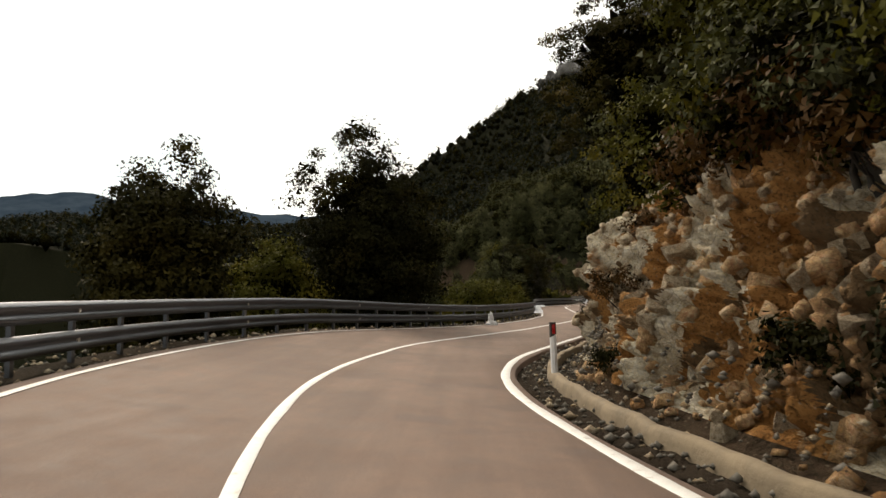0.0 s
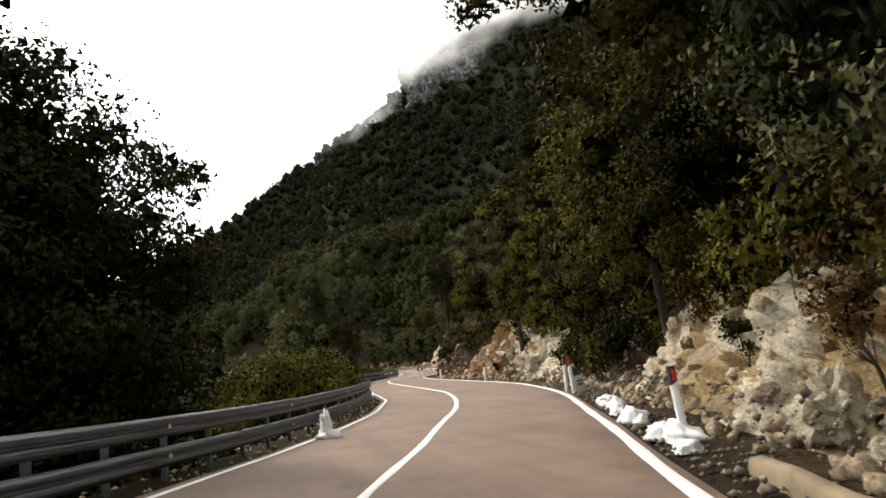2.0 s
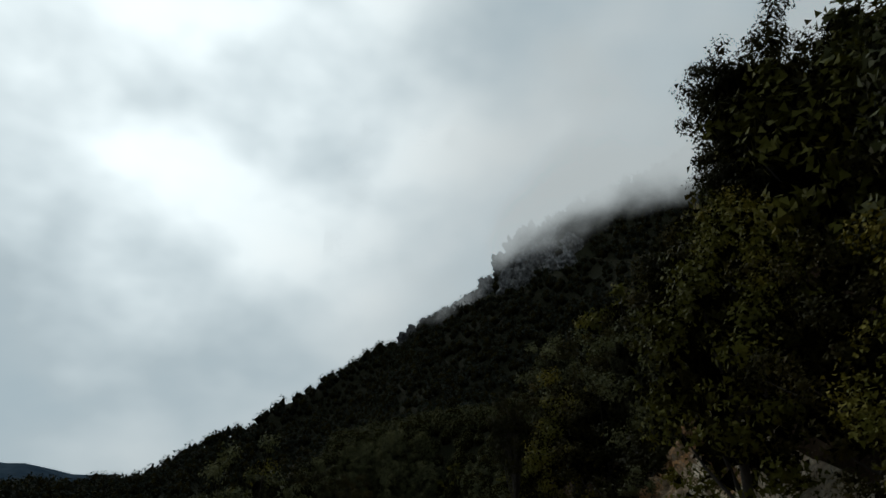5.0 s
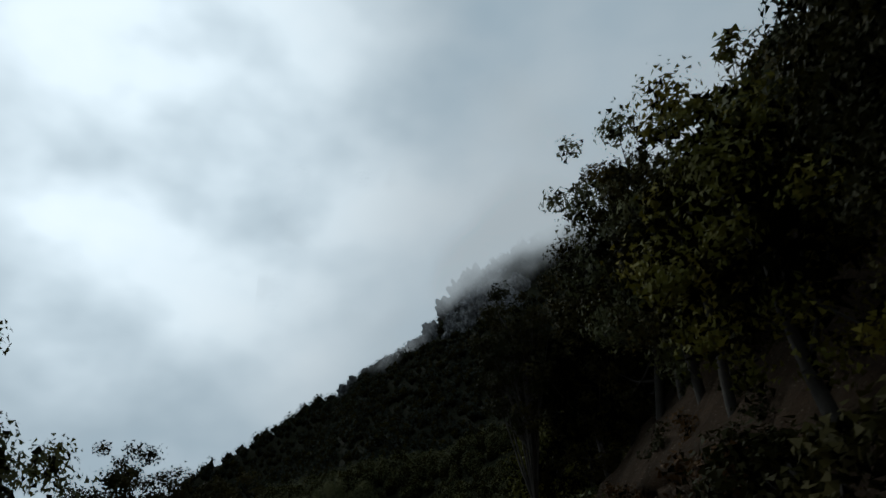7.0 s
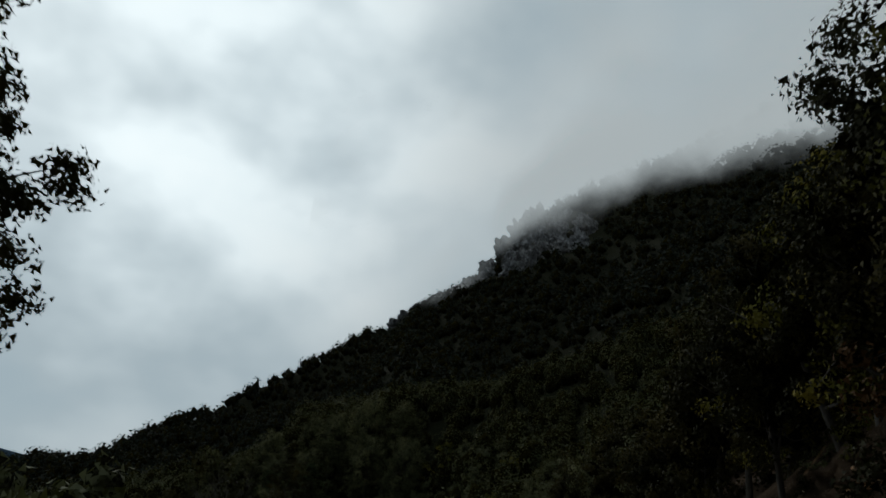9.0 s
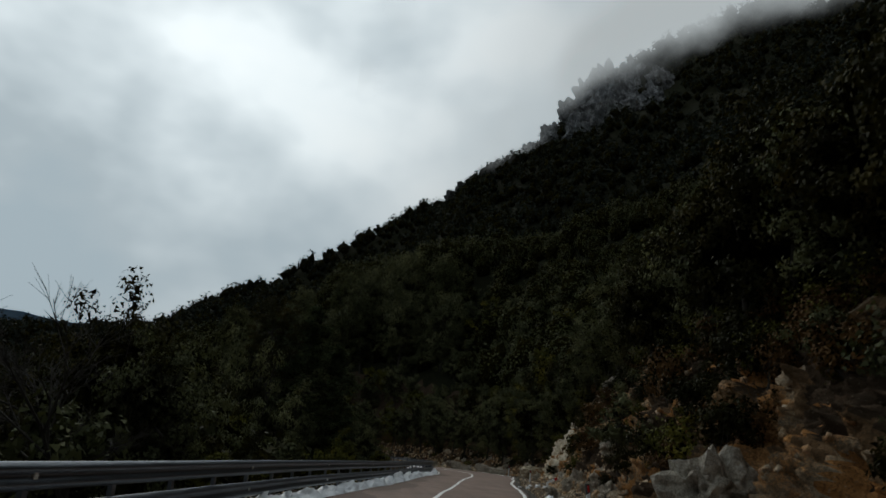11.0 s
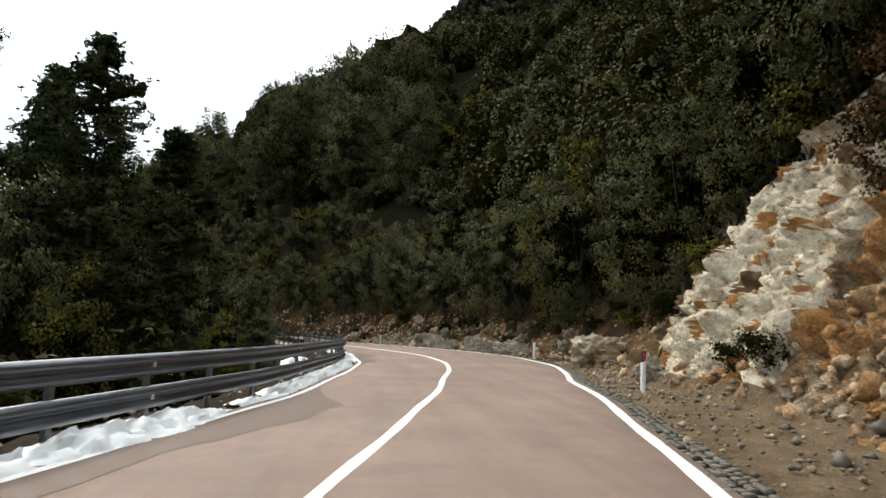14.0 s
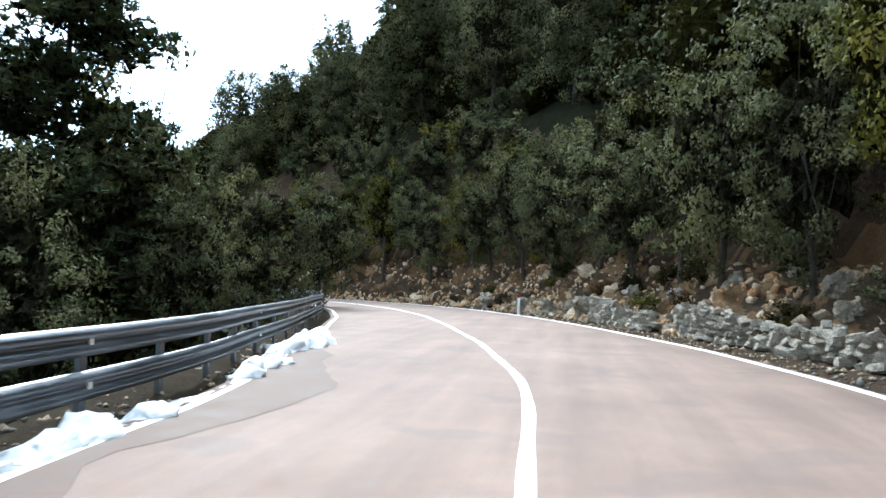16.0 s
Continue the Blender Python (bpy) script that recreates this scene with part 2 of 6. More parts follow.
M_ASPHALT, M_WET, M_PAINT, M_SNOW = mat_asphalt(), mat_wet(), mat_paint(), mat_snow()
CLAY = ((0.27, 0.115, 0.035), (0.50, 0.26, 0.10))
M_ROCK = mat_rock("limestone_with_clay", ((0.38, 0.30, 0.205), (0.80, 0.715, 0.56), (0.92, 0.865, 0.74)), CLAY, 0.36)
M_ROCK_GREY = mat_rock("grey_limestone", ((0.22, 0.19, 0.15), (0.47, 0.42, 0.345), (0.68, 0.63, 0.54)), CLAY, 0.12)
M_ROCK_BROWN = mat_rock("brown_weathered_limestone", ((0.13, 0.090, 0.052), (0.30, 0.225, 0.145), (0.50, 0.42, 0.31)), CLAY, 0.6)
# Cliff greys lightened and blued, so distance haze sits in the tones.
M_CLIFF = mat_rock("haze_tinted_cliff", ((0.036, 0.041, 0.046), (0.12, 0.128, 0.138), (0.28, 0.29, 0.305)), ((0.03, 0.03, 0.02), (0.06, 0.055, 0.04)), 0.3)
M_STONE = mat_rock("loose_limestone", ((0.36, 0.26, 0.165), (0.63, 0.51, 0.36), (0.81, 0.71, 0.55)), CLAY, 0.3)
M_SCREE = mat_rock("ochre_limestone_scree", ((0.34, 0.19, 0.085), (0.66, 0.43, 0.235), (0.84, 0.68, 0.47)), CLAY, 0.5)
M_WALL = mat_rock("pale_grey_limestone", ((0.34, 0.30, 0.245), (0.58, 0.53, 0.445), (0.76, 0.71, 0.615)), CLAY, 0.05)
M_CLAY = mat_soil("stony_clay", (0.10, 0.062, 0.034), (0.22, 0.135, 0.07), (0.07, 0.05, 0.03))
M_SOIL = mat_soil("leaf_litter_soil", (0.045, 0.031, 0.021), (0.085, 0.056, 0.036), (0.035, 0.031, 0.018))
# Leaf-litter soil darkened to carry the shade under the guardrail.
M_SOIL_SHADED = mat_soil("shaded_verge_litter", (0.024, 0.018, 0.011), (0.050, 0.034, 0.021), (0.018, 0.017, 0.009), (0.14, 0.11, 0.08))
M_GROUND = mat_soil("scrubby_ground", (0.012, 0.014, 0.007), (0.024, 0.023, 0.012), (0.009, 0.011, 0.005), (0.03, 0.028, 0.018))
M_MARKER = mat_simple("pale_concrete", (0.42, 0.41, 0.38), (0.62, 0.60, 0.56), 3.0, 0.9, 0.0, 0.01)
M_KERB = mat_simple("old_concrete", (0.15, 0.112, 0.070), (0.29, 0.225, 0.148), 2.2, 0.9, 0.0, 0.02)
M_STEEL = mat_simple("galvanised_steel", (0.085, 0.093, 0.106), (0.16, 0.172, 0.19), 1.4, 0.42, 0.9, 0.002)
M_PLASTIC = mat_simple("white_plastic", (0.70, 0.71, 0.72), (0.82, 0.82, 0.82), 6, 0.45)
M_BLACK = mat_simple("black_plastic", (0.012, 0.012, 0.012), (0.03, 0.028, 0.026), 8, 0.5)
M_RED = mat_simple("red_reflector", (0.40, 0.012, 0.015), (0.55, 0.02, 0.02), 20, 0.25)
M_GLASSY = mat_simple("white_reflector", (0.55, 0.55, 0.52), (0.75, 0.75, 0.72), 20, 0.2)
M_COBBLE = mat_simple("dirty_cobbles", (0.06, 0.052, 0.042), (0.19, 0.17, 0.14), 9, 0.9, 0.0, 0.01)
M_BARK = mat_simple("dark_bark", (0.0193, 0.0154, 0.0114), (0.0523, 0.0440, 0.0338), 5, 0.95, 0.0, 0.03)
M_ORANGE = mat_soil("orange_clay", (0.26, 0.118, 0.040), (0.50, 0.25, 0.090), (0.075, 0.042, 0.022), (0.46, 0.39, 0.30))
M_TAN = mat_soil("tan_clay", (0.36, 0.25, 0.125), (0.60, 0.45, 0.25), (0.16, 0.11, 0.06), (0.62, 0.55, 0.42))
M_VERGE = mat_soil("pale_clay_verge", (0.12, 0.082, 0.052), (0.25, 0.18, 0.115), (0.085, 0.06, 0.038), (0.45, 0.38, 0.29))
M_GUTTER = mat_soil("wet_gutter_soil", (0.028, 0.021, 0.015), (0.055, 0.040, 0.028), (0.02, 0.016, 0.01), (0.10, 0.085, 0.065))


def mat_crown_shade(name, tones):
    """Twigs and leaves inside a crown: close, mottled, darkened to stand in for shade."""
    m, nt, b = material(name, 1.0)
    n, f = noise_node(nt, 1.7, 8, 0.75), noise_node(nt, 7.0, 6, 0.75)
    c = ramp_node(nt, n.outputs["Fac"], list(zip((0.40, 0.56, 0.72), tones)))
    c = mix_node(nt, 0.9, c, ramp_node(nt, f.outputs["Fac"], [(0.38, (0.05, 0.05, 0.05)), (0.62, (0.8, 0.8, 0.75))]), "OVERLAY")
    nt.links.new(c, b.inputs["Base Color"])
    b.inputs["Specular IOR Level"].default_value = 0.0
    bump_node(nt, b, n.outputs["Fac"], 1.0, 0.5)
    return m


# Crown interiors: the shade between leaves is put into the colour.
M_CROWN_SHADE = mat_crown_shade("oak_crown_shade", ((0.005, 0.0042, 0.0018), (0.021, 0.019, 0.006), (0.056, 0.047, 0.014)))
# Paler crown shade for the grey oaks, lifted for haze and glare.
M_CROWN_SHADE_GREY = mat_crown_shade("grey_crown_shade", ((0.018, 0.0165, 0.011), (0.055, 0.056, 0.032), (0.105, 0.102, 0.058)))
M_OAK = mat_leaf("holm_oak_leaves", [(0.05, (0.0067, 0.0079, 0.0021)), (0.45, (0.0202, 0.0193, 0.0042)), (0.8, (0.0521, 0.0413, 0.0084)), (1.05, (0.1008, 0.0698, 0.0136))])
M_OAK_GREY = mat_leaf("grey_green_leaves", [(0.05, (0.0345, 0.0391, 0.0190)), (0.5, (0.0989, 0.1035, 0.0494)), (1.0, (0.2357, 0.2254, 0.1081))])
# Darker copy of the grey-green leaves: the hillside's shade put into the colour.
M_OAK_GREY_SHADED = mat_leaf("shaded_grey_green_leaves", [(0.05, (0.0182, 0.0228, 0.0097)), (0.5, (0.0598, 0.0650, 0.0279)), (1.0, (0.1755, 0.1664, 0.0715))])
M_BUSH = mat_leaf("bright_green_leaves", [(0.05, (0.027, 0.028, 0.0044)), (0.5, (0.086, 0.083, 0.013)), (1.0, (0.248, 0.190, 0.031))])
M_RUST = mat_leaf("rusty_dry_leaves", [(0.05, (0.030, 0.014, 0.005)), (0.5, (0.075, 0.038, 0.012)), (1.0, (0.14, 0.08, 0.03))])
M_PINE = mat_leaf("pine_needles", [(0.05, (0.020, 0.031, 0.016)), (0.5, (0.056, 0.072, 0.036)), (1.0, (0.130, 0.140, 0.068))])
# Leaf colour turned blue-grey: distance haze put into the base colour.
M_FOREST = mat_leaf("haze_tinted_forest", [(0.05, (0.0048, 0.0074, 0.0060)), (0.5, (0.0130, 0.0168, 0.0130)), (1.0, (0.0340, 0.0385, 0.0275))], 0.9)

# ---- plan of the road ----
CENTRE = [(8, -27), (2.8, -11), (-0.3, 0), (-1.75, 5), (-2.55, 9.0), (-2.85, 12.5), (-2.75, 15), (-2.3, 17.6), (-1.5, 20.5), (-0.27, 24), (1.02, 27.6), (2.42, 31.2), (3.85, 35.2),
          (5.3, 39.2), (6.6, 44.2), (7.5, 48.5), (8.05, 53), (8.7, 60), (9.8, 72), (10.5, 78.5), (11.5, 85), (13.3, 91.5), (16.2, 98), (20.5, 110), (22.1, 116), (23.2, 121.4), (24.08, 128.1), (24.95, 135.2), (26.0, 142),
          (26.6, 145.3), (27.7, 151.4), (28.8, 158.5), (29.85, 164.9), (31.7, 173.7), (32.6, 179.5), (33.3, 184.5), (33.6, 188.2), (33.55, 192), (33.4, 195), (32.9, 198.5), (31.6, 204.1),
          (29.6, 211), (27.4, 217.5), (23.5, 226), (17, 235.5), (7, 244.5), (-6, 252), (-25, 257), (-60, 259)]


def spline(points, step):
    p = np.array(points, float)
    q = np.vstack([2 * p[0] - p[1], p, 2 * p[-1] - p[-2]])
    out = []
    for i in range(1, len(q) - 2):
        a, b, c, d = q[i - 1:i + 3]
        for t in np.linspace(0, 1, 24, endpoint=False):
            out.append(0.5 * (2 * b + (c - a) * t + (2 * a - 5 * b + 4 * c - d) * t * t + (3 * b - a - 3 * c + d) * t ** 3))
    out = np.array(out + [p[-1]])
    s = np.r_[0, np.cumsum(np.hypot(*np.diff(out, axis=0).T))]
    n = np.arange(0, s[-1], step)
    return np.stack([np.interp(n, s, out[:, 0]), np.interp(n, s, out[:, 1])], 1), n


RP, RS = spline(CENTRE, 0.5)
RT = np.gradient(RP, axis=0)
RT /= np.linalg.norm(RT, axis=1)[:, None]
RN = np.stack([RT[:, 1], -RT[:, 0]], 1)          # to the right of the road


def table(ys, vs):
    return lambda y: np.interp(y, ys, vs)


WR = table([-32, 45, 110, 170, 180, 187, 195, 202, 212, 225, 250], [3.3, 3.35, 3.4, 3.45, 3.6, 4.3, 4.8, 5.1, 5.1, 4.6, 3.6])
WL = table([-32, 13, 22, 29, 33, 37, 42, 128, 145, 173, 181, 192, 200, 210, 240], [2.85, 2.75, 2.75, 2.85, 2.85, 2.8, 2.75, 2.9, 2.6, 2.7, 3.1, 3.75, 4.2, 4.1, 3.2])
BANK = table([-32, 18, 26, 31, 300], [0.045, 0.045, 0.012, 0.0, 0.0])        # crossfall of the inner lane
BANK_OUT = table([-32, 20, 30, 35, 300], [0.115, 0.115, 0.03, 0.0, 0.0])     # and of the outer lane
TOE = table([-32, 5, 22, 26, 33, 39, 47, 53, 62, 110, 122, 128, 152, 169, 175, 181, 188, 200, 216, 255], [4.7, 4.7, 4.8, 4.6, 4.5, 4.6, 4.3, 4.3, 4.5, 4.8, 5.2, 5.5, 5.8, 6.5, 6.3, 5.4, 6.3, 6.7, 6.5, 5.2])
HB = table([-32, 5, 13, 17, 20, 21.6, 24, 33, 39, 47, 50, 53, 56, 58, 61, 64, 68, 72, 78, 110, 122, 128, 140, 152, 160, 169, 176, 180, 183, 188, 200, 216, 228, 236, 255],
           [3.3, 3.3, 3.7, 5.2, 5.3, 3.0, 2.1, 2.1, 1.6, 1.6, 2.3, 1.8, 2.8, 4.3, 5.5, 4.6, 2.4, 2.2, 4.4, 5, 4.6, 5.2, 5.8, 6.8, 7.6, 7.8, 7.8, 6.8, 4.4, 2.4, 2.3, 2.8, 3.0, 3.9, 3.6])
KF = table([-32, 5, 14, 17, 20, 21.6, 26, 33, 39, 47, 53, 62, 70, 78, 110, 122, 128, 140, 152, 169, 176, 181, 188, 200, 216, 228, 236, 255],
           [2.3, 2.3, 2.3, 3.0, 3.0, 2.0, 1.8, 1.6, 1.0, 1.2, 1.7, 1.6, 1.1, 1.6, 1.6, 1.4, 1.3, 1.5, 1.65, 1.85, 1.85, 1.4, 0.8, 0.7, 0.8, 1.0, 1.5, 1.5])
STEEP = table([0, 40, 52, 80, 108, 122, 150, 188, 203, 232, 240, 252, 256, 259], [0.66, 0.66, 1.15, 1.15, 0.95, 0.7, 0.66, 0.85, 1.1, 1.2, 1.45, 1.35, 0.9, 0.4])    # slope over the cut


def road_z(l, y):
    return BANK(y) * (WR(y) - np.maximum(l, 0)) - BANK_OUT(y) * np.minimum(l, 0)


def nearest(x, y):
    """Signed distance from the road's centre line (right is positive) and the index of the nearest point on it."""
    x, y = np.atleast_1d(np.asarray(x, float)), np.atleast_1d(np.asarray(y, float))
    l, idx = np.empty(len(x)), np.empty(len(x), int)
    for a in range(0, len(x), 4000):
        dx, dy = x[a:a + 4000, None] - RP[None, ::2, 0], y[a:a + 4000, None] - RP[None, ::2, 1]
        i = np.argmin(dx * dx + dy * dy, 1) * 2
        vx, vy = x[a:a + 4000] - RP[i, 0], y[a:a + 4000] - RP[i, 1]
        side = np.sign(vx * RN[i, 0] + vy * RN[i, 1])
        l[a:a + 4000], idx[a:a + 4000] = side * np.hypot(vx, vy), i
    return l, idx


def station(y, l, z=0.0):
    """A place at the road's station y, l metres to the right of its centre."""
    i = int(np.argmin(abs(RP[:, 1] - y)))
    return Vector((RP[i, 0] + l * RN[i, 0], RP[i, 1] + l * RN[i, 1], z))


def heading(y):
    i = int(np.argmin(abs(RP[:, 1] - y)))
    return math.degrees(math.atan2(-RT[i, 0], RT[i, 1]))


def vnoise(x, y, seed=0):
    """Smooth value noise in 0..1 for arrays."""
    xi, yi = np.floor(x).astype(np.int64), np.floor(y).astype(np.int64)
    u, v = x - xi, y - yi
    u, v = u * u * (3 - 2 * u), v * v * (3 - 2 * v)

    def h(a, b):
        k = (a * 374761393 + b * 668265263 + seed * 974711) & 0x7FFFFFFF
        k = ((k ^ (k >> 13)) * 1274126177) & 0x7FFFFFFF
        return ((k ^ (k >> 16)) & 0xFFFF) / 65535.0
    return (h(xi, yi) * (1 - u) + h(xi + 1, yi) * u) * (1 - v) + (h(xi, yi + 1) * (1 - u) + h(xi + 1, yi + 1) * u) * v


CREST = np.array([(-980, 570, 76), (-430, 484, 50), (-276, 468, 46), (-150, 480, 47), (-111, 484, 48), (-98, 489, 53), (-80, 496, 66), (-61, 503, 73), (-44, 511, 90), (-22, 522, 108), (-4, 529, 119),
                  (20, 541, 138), (45, 551, 150), (53, 555, 160), (59, 557, 178), (84, 540, 178), (100, 524, 181), (115, 507, 187), (122, 502, 202), (135, 493, 226), (143, 488, 238), (170, 471, 248),
                  (252, 418, 285), (340, 300, 305), (370, 100, 305), (370, -200, 305), (370, -700, 305)], float)
RIDGE = CREST[:24]
CRP = np.concatenate([np.linspace(CREST[i], CREST[i + 1], 12, endpoint=False) for i in range(len(CREST) - 1)])
CRL = np.maximum(np.abs(nearest(CRP[:, 0], CRP[:, 1])[0]), 60)


def right_profile(l, y):
    """Height of the cut bank and the slope over it near the road."""
    toe, hb, kf = TOE(y), HB(y), KF(y)
    u = l - toe
    face = np.clip(u * kf, -0.06, hb)
    over, reach = np.maximum(u - hb / kf, 0), np.interp(y, [190, 215, 235, 250, 260], [60, 45, 27, 22, 12])
    return face + STEEP(y) * np.minimum(over, reach) + 0.35 * np.maximum(over - reach, 0)


def ground_z(x, y):
    l, i = nearest(x, y)
    ry = RP[i, 1]
    d2 = (x[:, None] - CRP[None, :, 0]) ** 2 + (y[:, None] - CRP[None, :, 1]) ** 2
    d1 = np.sqrt(d2)
    wt = np.exp(-(d1 - d1.min(1)[:, None]) / 9.0)
    wt /= wt.sum(1)[:, None]
    h, lc = wt @ CRP[:, 2], wt @ CRL
    near = right_profile(l, ry)
    a = -0.45 / lc
    far = h * (1 - np.exp(-a * np.maximum(l - 4, 0))) / (1 - np.exp(-a * (lc - 4)))
    far = np.where(l > lc, h - 0.85 * (l - lc), far)
    w = np.clip((l - np.interp(ry, [180, 203, 250, 257], [20, 60, 60, 24])) / 60, 0, 1)
    right = near * (1 - w) + far * w
    rough = (vnoise(x / 9, y / 9, 3) - 0.5) * 2.2 + (vnoise(x / 31, y / 31, 5) - 0.5) * 9 + (vnoise(x / 90, y / 90, 6) - 0.5) * 16
    right = right + rough * np.clip((l - 14) / 60, 0, 1)
    right = np.where(l < 16, np.minimum(right, right_profile(l - 2.4, ry) - 0.9) * np.clip((17 - l) / 3, 0, 1) + right * (1 - np.clip((17 - l) / 3, 0, 1)), right)
    d = -l - WL(ry) - 1.3
    left = -0.25 - 105 * (1 - np.exp(-np.maximum(d, 0) * 0.55 / 105))
    left = left + rough * 0.8 * np.clip(d / 50, 0, 1)
    z = np.where(l > 0, np.where(l < TOE(ry) + 2.0, -0.9, right), left)
    z = np.where((l <= 0) & (d < 0.3), -0.45, z)
    return z


# ---- mesh helpers ----
def mesh_from(name, verts, faces, mats, index=None, smooth=False):
    me = bpy.data.meshes.new(name)
    verts = np.asarray(verts, np.float32)
    faces = np.asarray(faces, np.int32)
    n = faces.shape[1]
    me.vertices.add(len(verts))
    me.vertices.foreach_set("co", verts.ravel())
    me.loops.add(faces.size)
    me.loops.foreach_set("vertex_index", faces.ravel())
    me.polygons.add(len(faces))
    me.polygons.foreach_set("loop_start", np.arange(0, faces.size, n, dtype=np.int32))
    for m in mats if isinstance(mats, (list, tuple)) else [mats]:
        me.materials.append(m)
    if index is not None:
        me.polygons.foreach_set("material_index", np.asarray(index, np.int32))
    if smooth:
        me.polygons.foreach_set("use_smooth", np.ones(len(faces), bool))
    me.update(calc_edges=True)
    return me


def grid_faces(rows, cols):
    a = np.arange(rows * cols).reshape(rows, cols)
    return np.stack([a[:-1, :-1].ravel(), a[:-1, 1:].ravel(), a[1:, 1:].ravel(), a[1:, :-1].ravel()], 1)


def bm_mesh(name, bm, mat, smooth=False):
    me = bpy.data.meshes.new(name)
    bmesh.ops.recalc_face_normals(bm, faces=bm.faces)
    bm.to_mesh(me)
    bm.free()
    for m in mat if isinstance(mat, (list, tuple)) else [mat]:
        me.materials.append(m)
    if smooth:
        me.polygons.foreach_set("use_smooth", np.ones(len(me.polygons), bool))
    return me


def part(name, me, parent, m=None, label=""):
    ob = new(name, me)
    ob.parent = parent
    if m is not None:
        ob.matrix_basis = m
    return tagged(ob, label)


def box(bm, x0, x1, y0, y1, z0, z1):
    v = [bm.verts.new(p) for p in ((x0, y0, z0), (x1, y0, z0), (x1, y1, z0), (x0, y1, z0), (x0, y0, z1), (x1, y0, z1), (x1, y1, z1), (x0, y1, z1))]
    for f in ((0, 3, 2, 1), (4, 5, 6, 7), (0, 1, 5, 4), (1, 2, 6, 5), (2, 3, 7, 6), (3, 0, 4, 7)):
        bm.faces.new([v[k] for k in f])
    return v


def loft(name, i0, i1, step, offsets, mats, index=None, smooth=False):
    """A strip along the road: offsets(y) gives rows of (l, z)."""
    vs, n = [], None
    for i in range(i0, i1, step):
        rows = offsets(RP[i, 1])
        n = len(rows)
        vs += [(RP[i, 0] + l * RN[i, 0], RP[i, 1] + l * RN[i, 1], z) for l, z in rows]
    f = grid_faces(len(vs) // n, n)
    return mesh_from(name, vs, f, mats, index, smooth)


# ---- ground, road, lines ----
def build_ground():
    def axis(*runs):
        return np.unique(np.concatenate([np.arange(a, b, s) for a, b, s in runs]))
    xs = axis((-2600, -300, 120), (-300, -60, 12), (-60, 92, 2), (92, 180, 4), (180, 400, 8), (400, 2600, 120))
    ys = axis((-900, -60, 60), (-60, 280, 2), (280, 470, 7), (470, 580, 4), (580, 640, 7), (640, 2700, 120))
    gx, gy = np.meshgrid(xs, ys)
    z = ground_z(gx.ravel(), gy.ravel())
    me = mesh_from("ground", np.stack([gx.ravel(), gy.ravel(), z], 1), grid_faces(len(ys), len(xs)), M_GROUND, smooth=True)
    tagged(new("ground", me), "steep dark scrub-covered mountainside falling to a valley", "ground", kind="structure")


def build_road():
    n = len(RP)

    def deck(y):
        wl, wr = -WL(y) - 0.22, WR(y) + 0.18
        ls = np.concatenate([np.linspace(wl, 0, 5), np.linspace(0, wr, 5)[1:]])
        rows = [(wl - 0.05, road_z(wl, y) - 0.5), (wl - 0.02, road_z(wl, y) - 0.03)]
        rows += [(l, road_z(l, y)) for l in ls]
        return rows + [(wr + 0.03, road_z(wr, y) - 0.03), (wr + 0.06, road_z(wr, y) - 0.5)]
    road = tagged(new("road", loft("road", 0, n, 1, deck, M_ASPHALT, smooth=True)), "reddish brown worn asphalt two-lane mountain road", "road", kind="structure")

    def stripe(name, centre, width, wob):
        def rows(y):
            c = centre(y) + 0.02 * math.sin(y * 0.9 + wob)
            w = width * (1 + 0.08 * math.sin(y * 2.3 + wob))
            return [(c - w / 2, road_z(c, y) + 0.001), (c - w / 2 + 0.008, road_z(c, y) + 0.006), (c, road_z(c, y) + 0.008), (c + w / 2 - 0.008, road_z(c, y) + 0.006), (c + w / 2, road_z(c, y) + 0.001)]
        part(name, loft(name, 0, n, 1, rows, M_PAINT), road, label="worn white painted line")
    def wet(name, y0, y1, seed):
        a, e = (int(np.argmin(abs(RP[:, 1] - q))) for q in (y0, y1))

        def rows(y):
            w = float(WL(y))
            ends = max(0.0, min(1.0, (y - y0) / 4, (y1 - y) / 4))
            k = ends * max(0.05, 0.95 + 1.3 * noise.fractal(Vector((y * 0.16, seed, 0)), 1.0, 2.0, 3)) + 0.05 * noise.noise(Vector((y * 2.0, seed, 2)))
            return [(-w - 0.1 + (k + 0.12) * q, road_z(-w - 0.1 + (k + 0.12) * q, y) + 0.004) for q in (0.0, 0.5, 1.0)]
        part(name, loft(name, a, e, 1, rows, M_WET), road, label="dark damp streak of meltwater on the asphalt")
    wet("damp_patch", 117, 152, 1.0)
    wet("damp_patch", 150, 176, 5.0)
    wet("damp_patch", 186, 204, 9.0)
    stripe("centre_line", table([0, 7, 10, 13, 17, 20, 22, 26, 130, 138, 150, 155, 164, 172], [-0.1, 0, 0.1, 0.22, 0.22, 0, -0.06, 0, 0, 0.1, 0.04, 0.05, 0.12, 0]), 0.15, 0.3)
    stripe("edge_line", lambda y: WR(y), 0.17, 1.0)
    stripe("edge_line", lambda y: -WL(y), 0.14, 2.0)


build_ground()
build_road()


# ---- right-hand cut bank ----
BEDDING = Euler((0.30, 0.22, 0.35)).to_matrix()


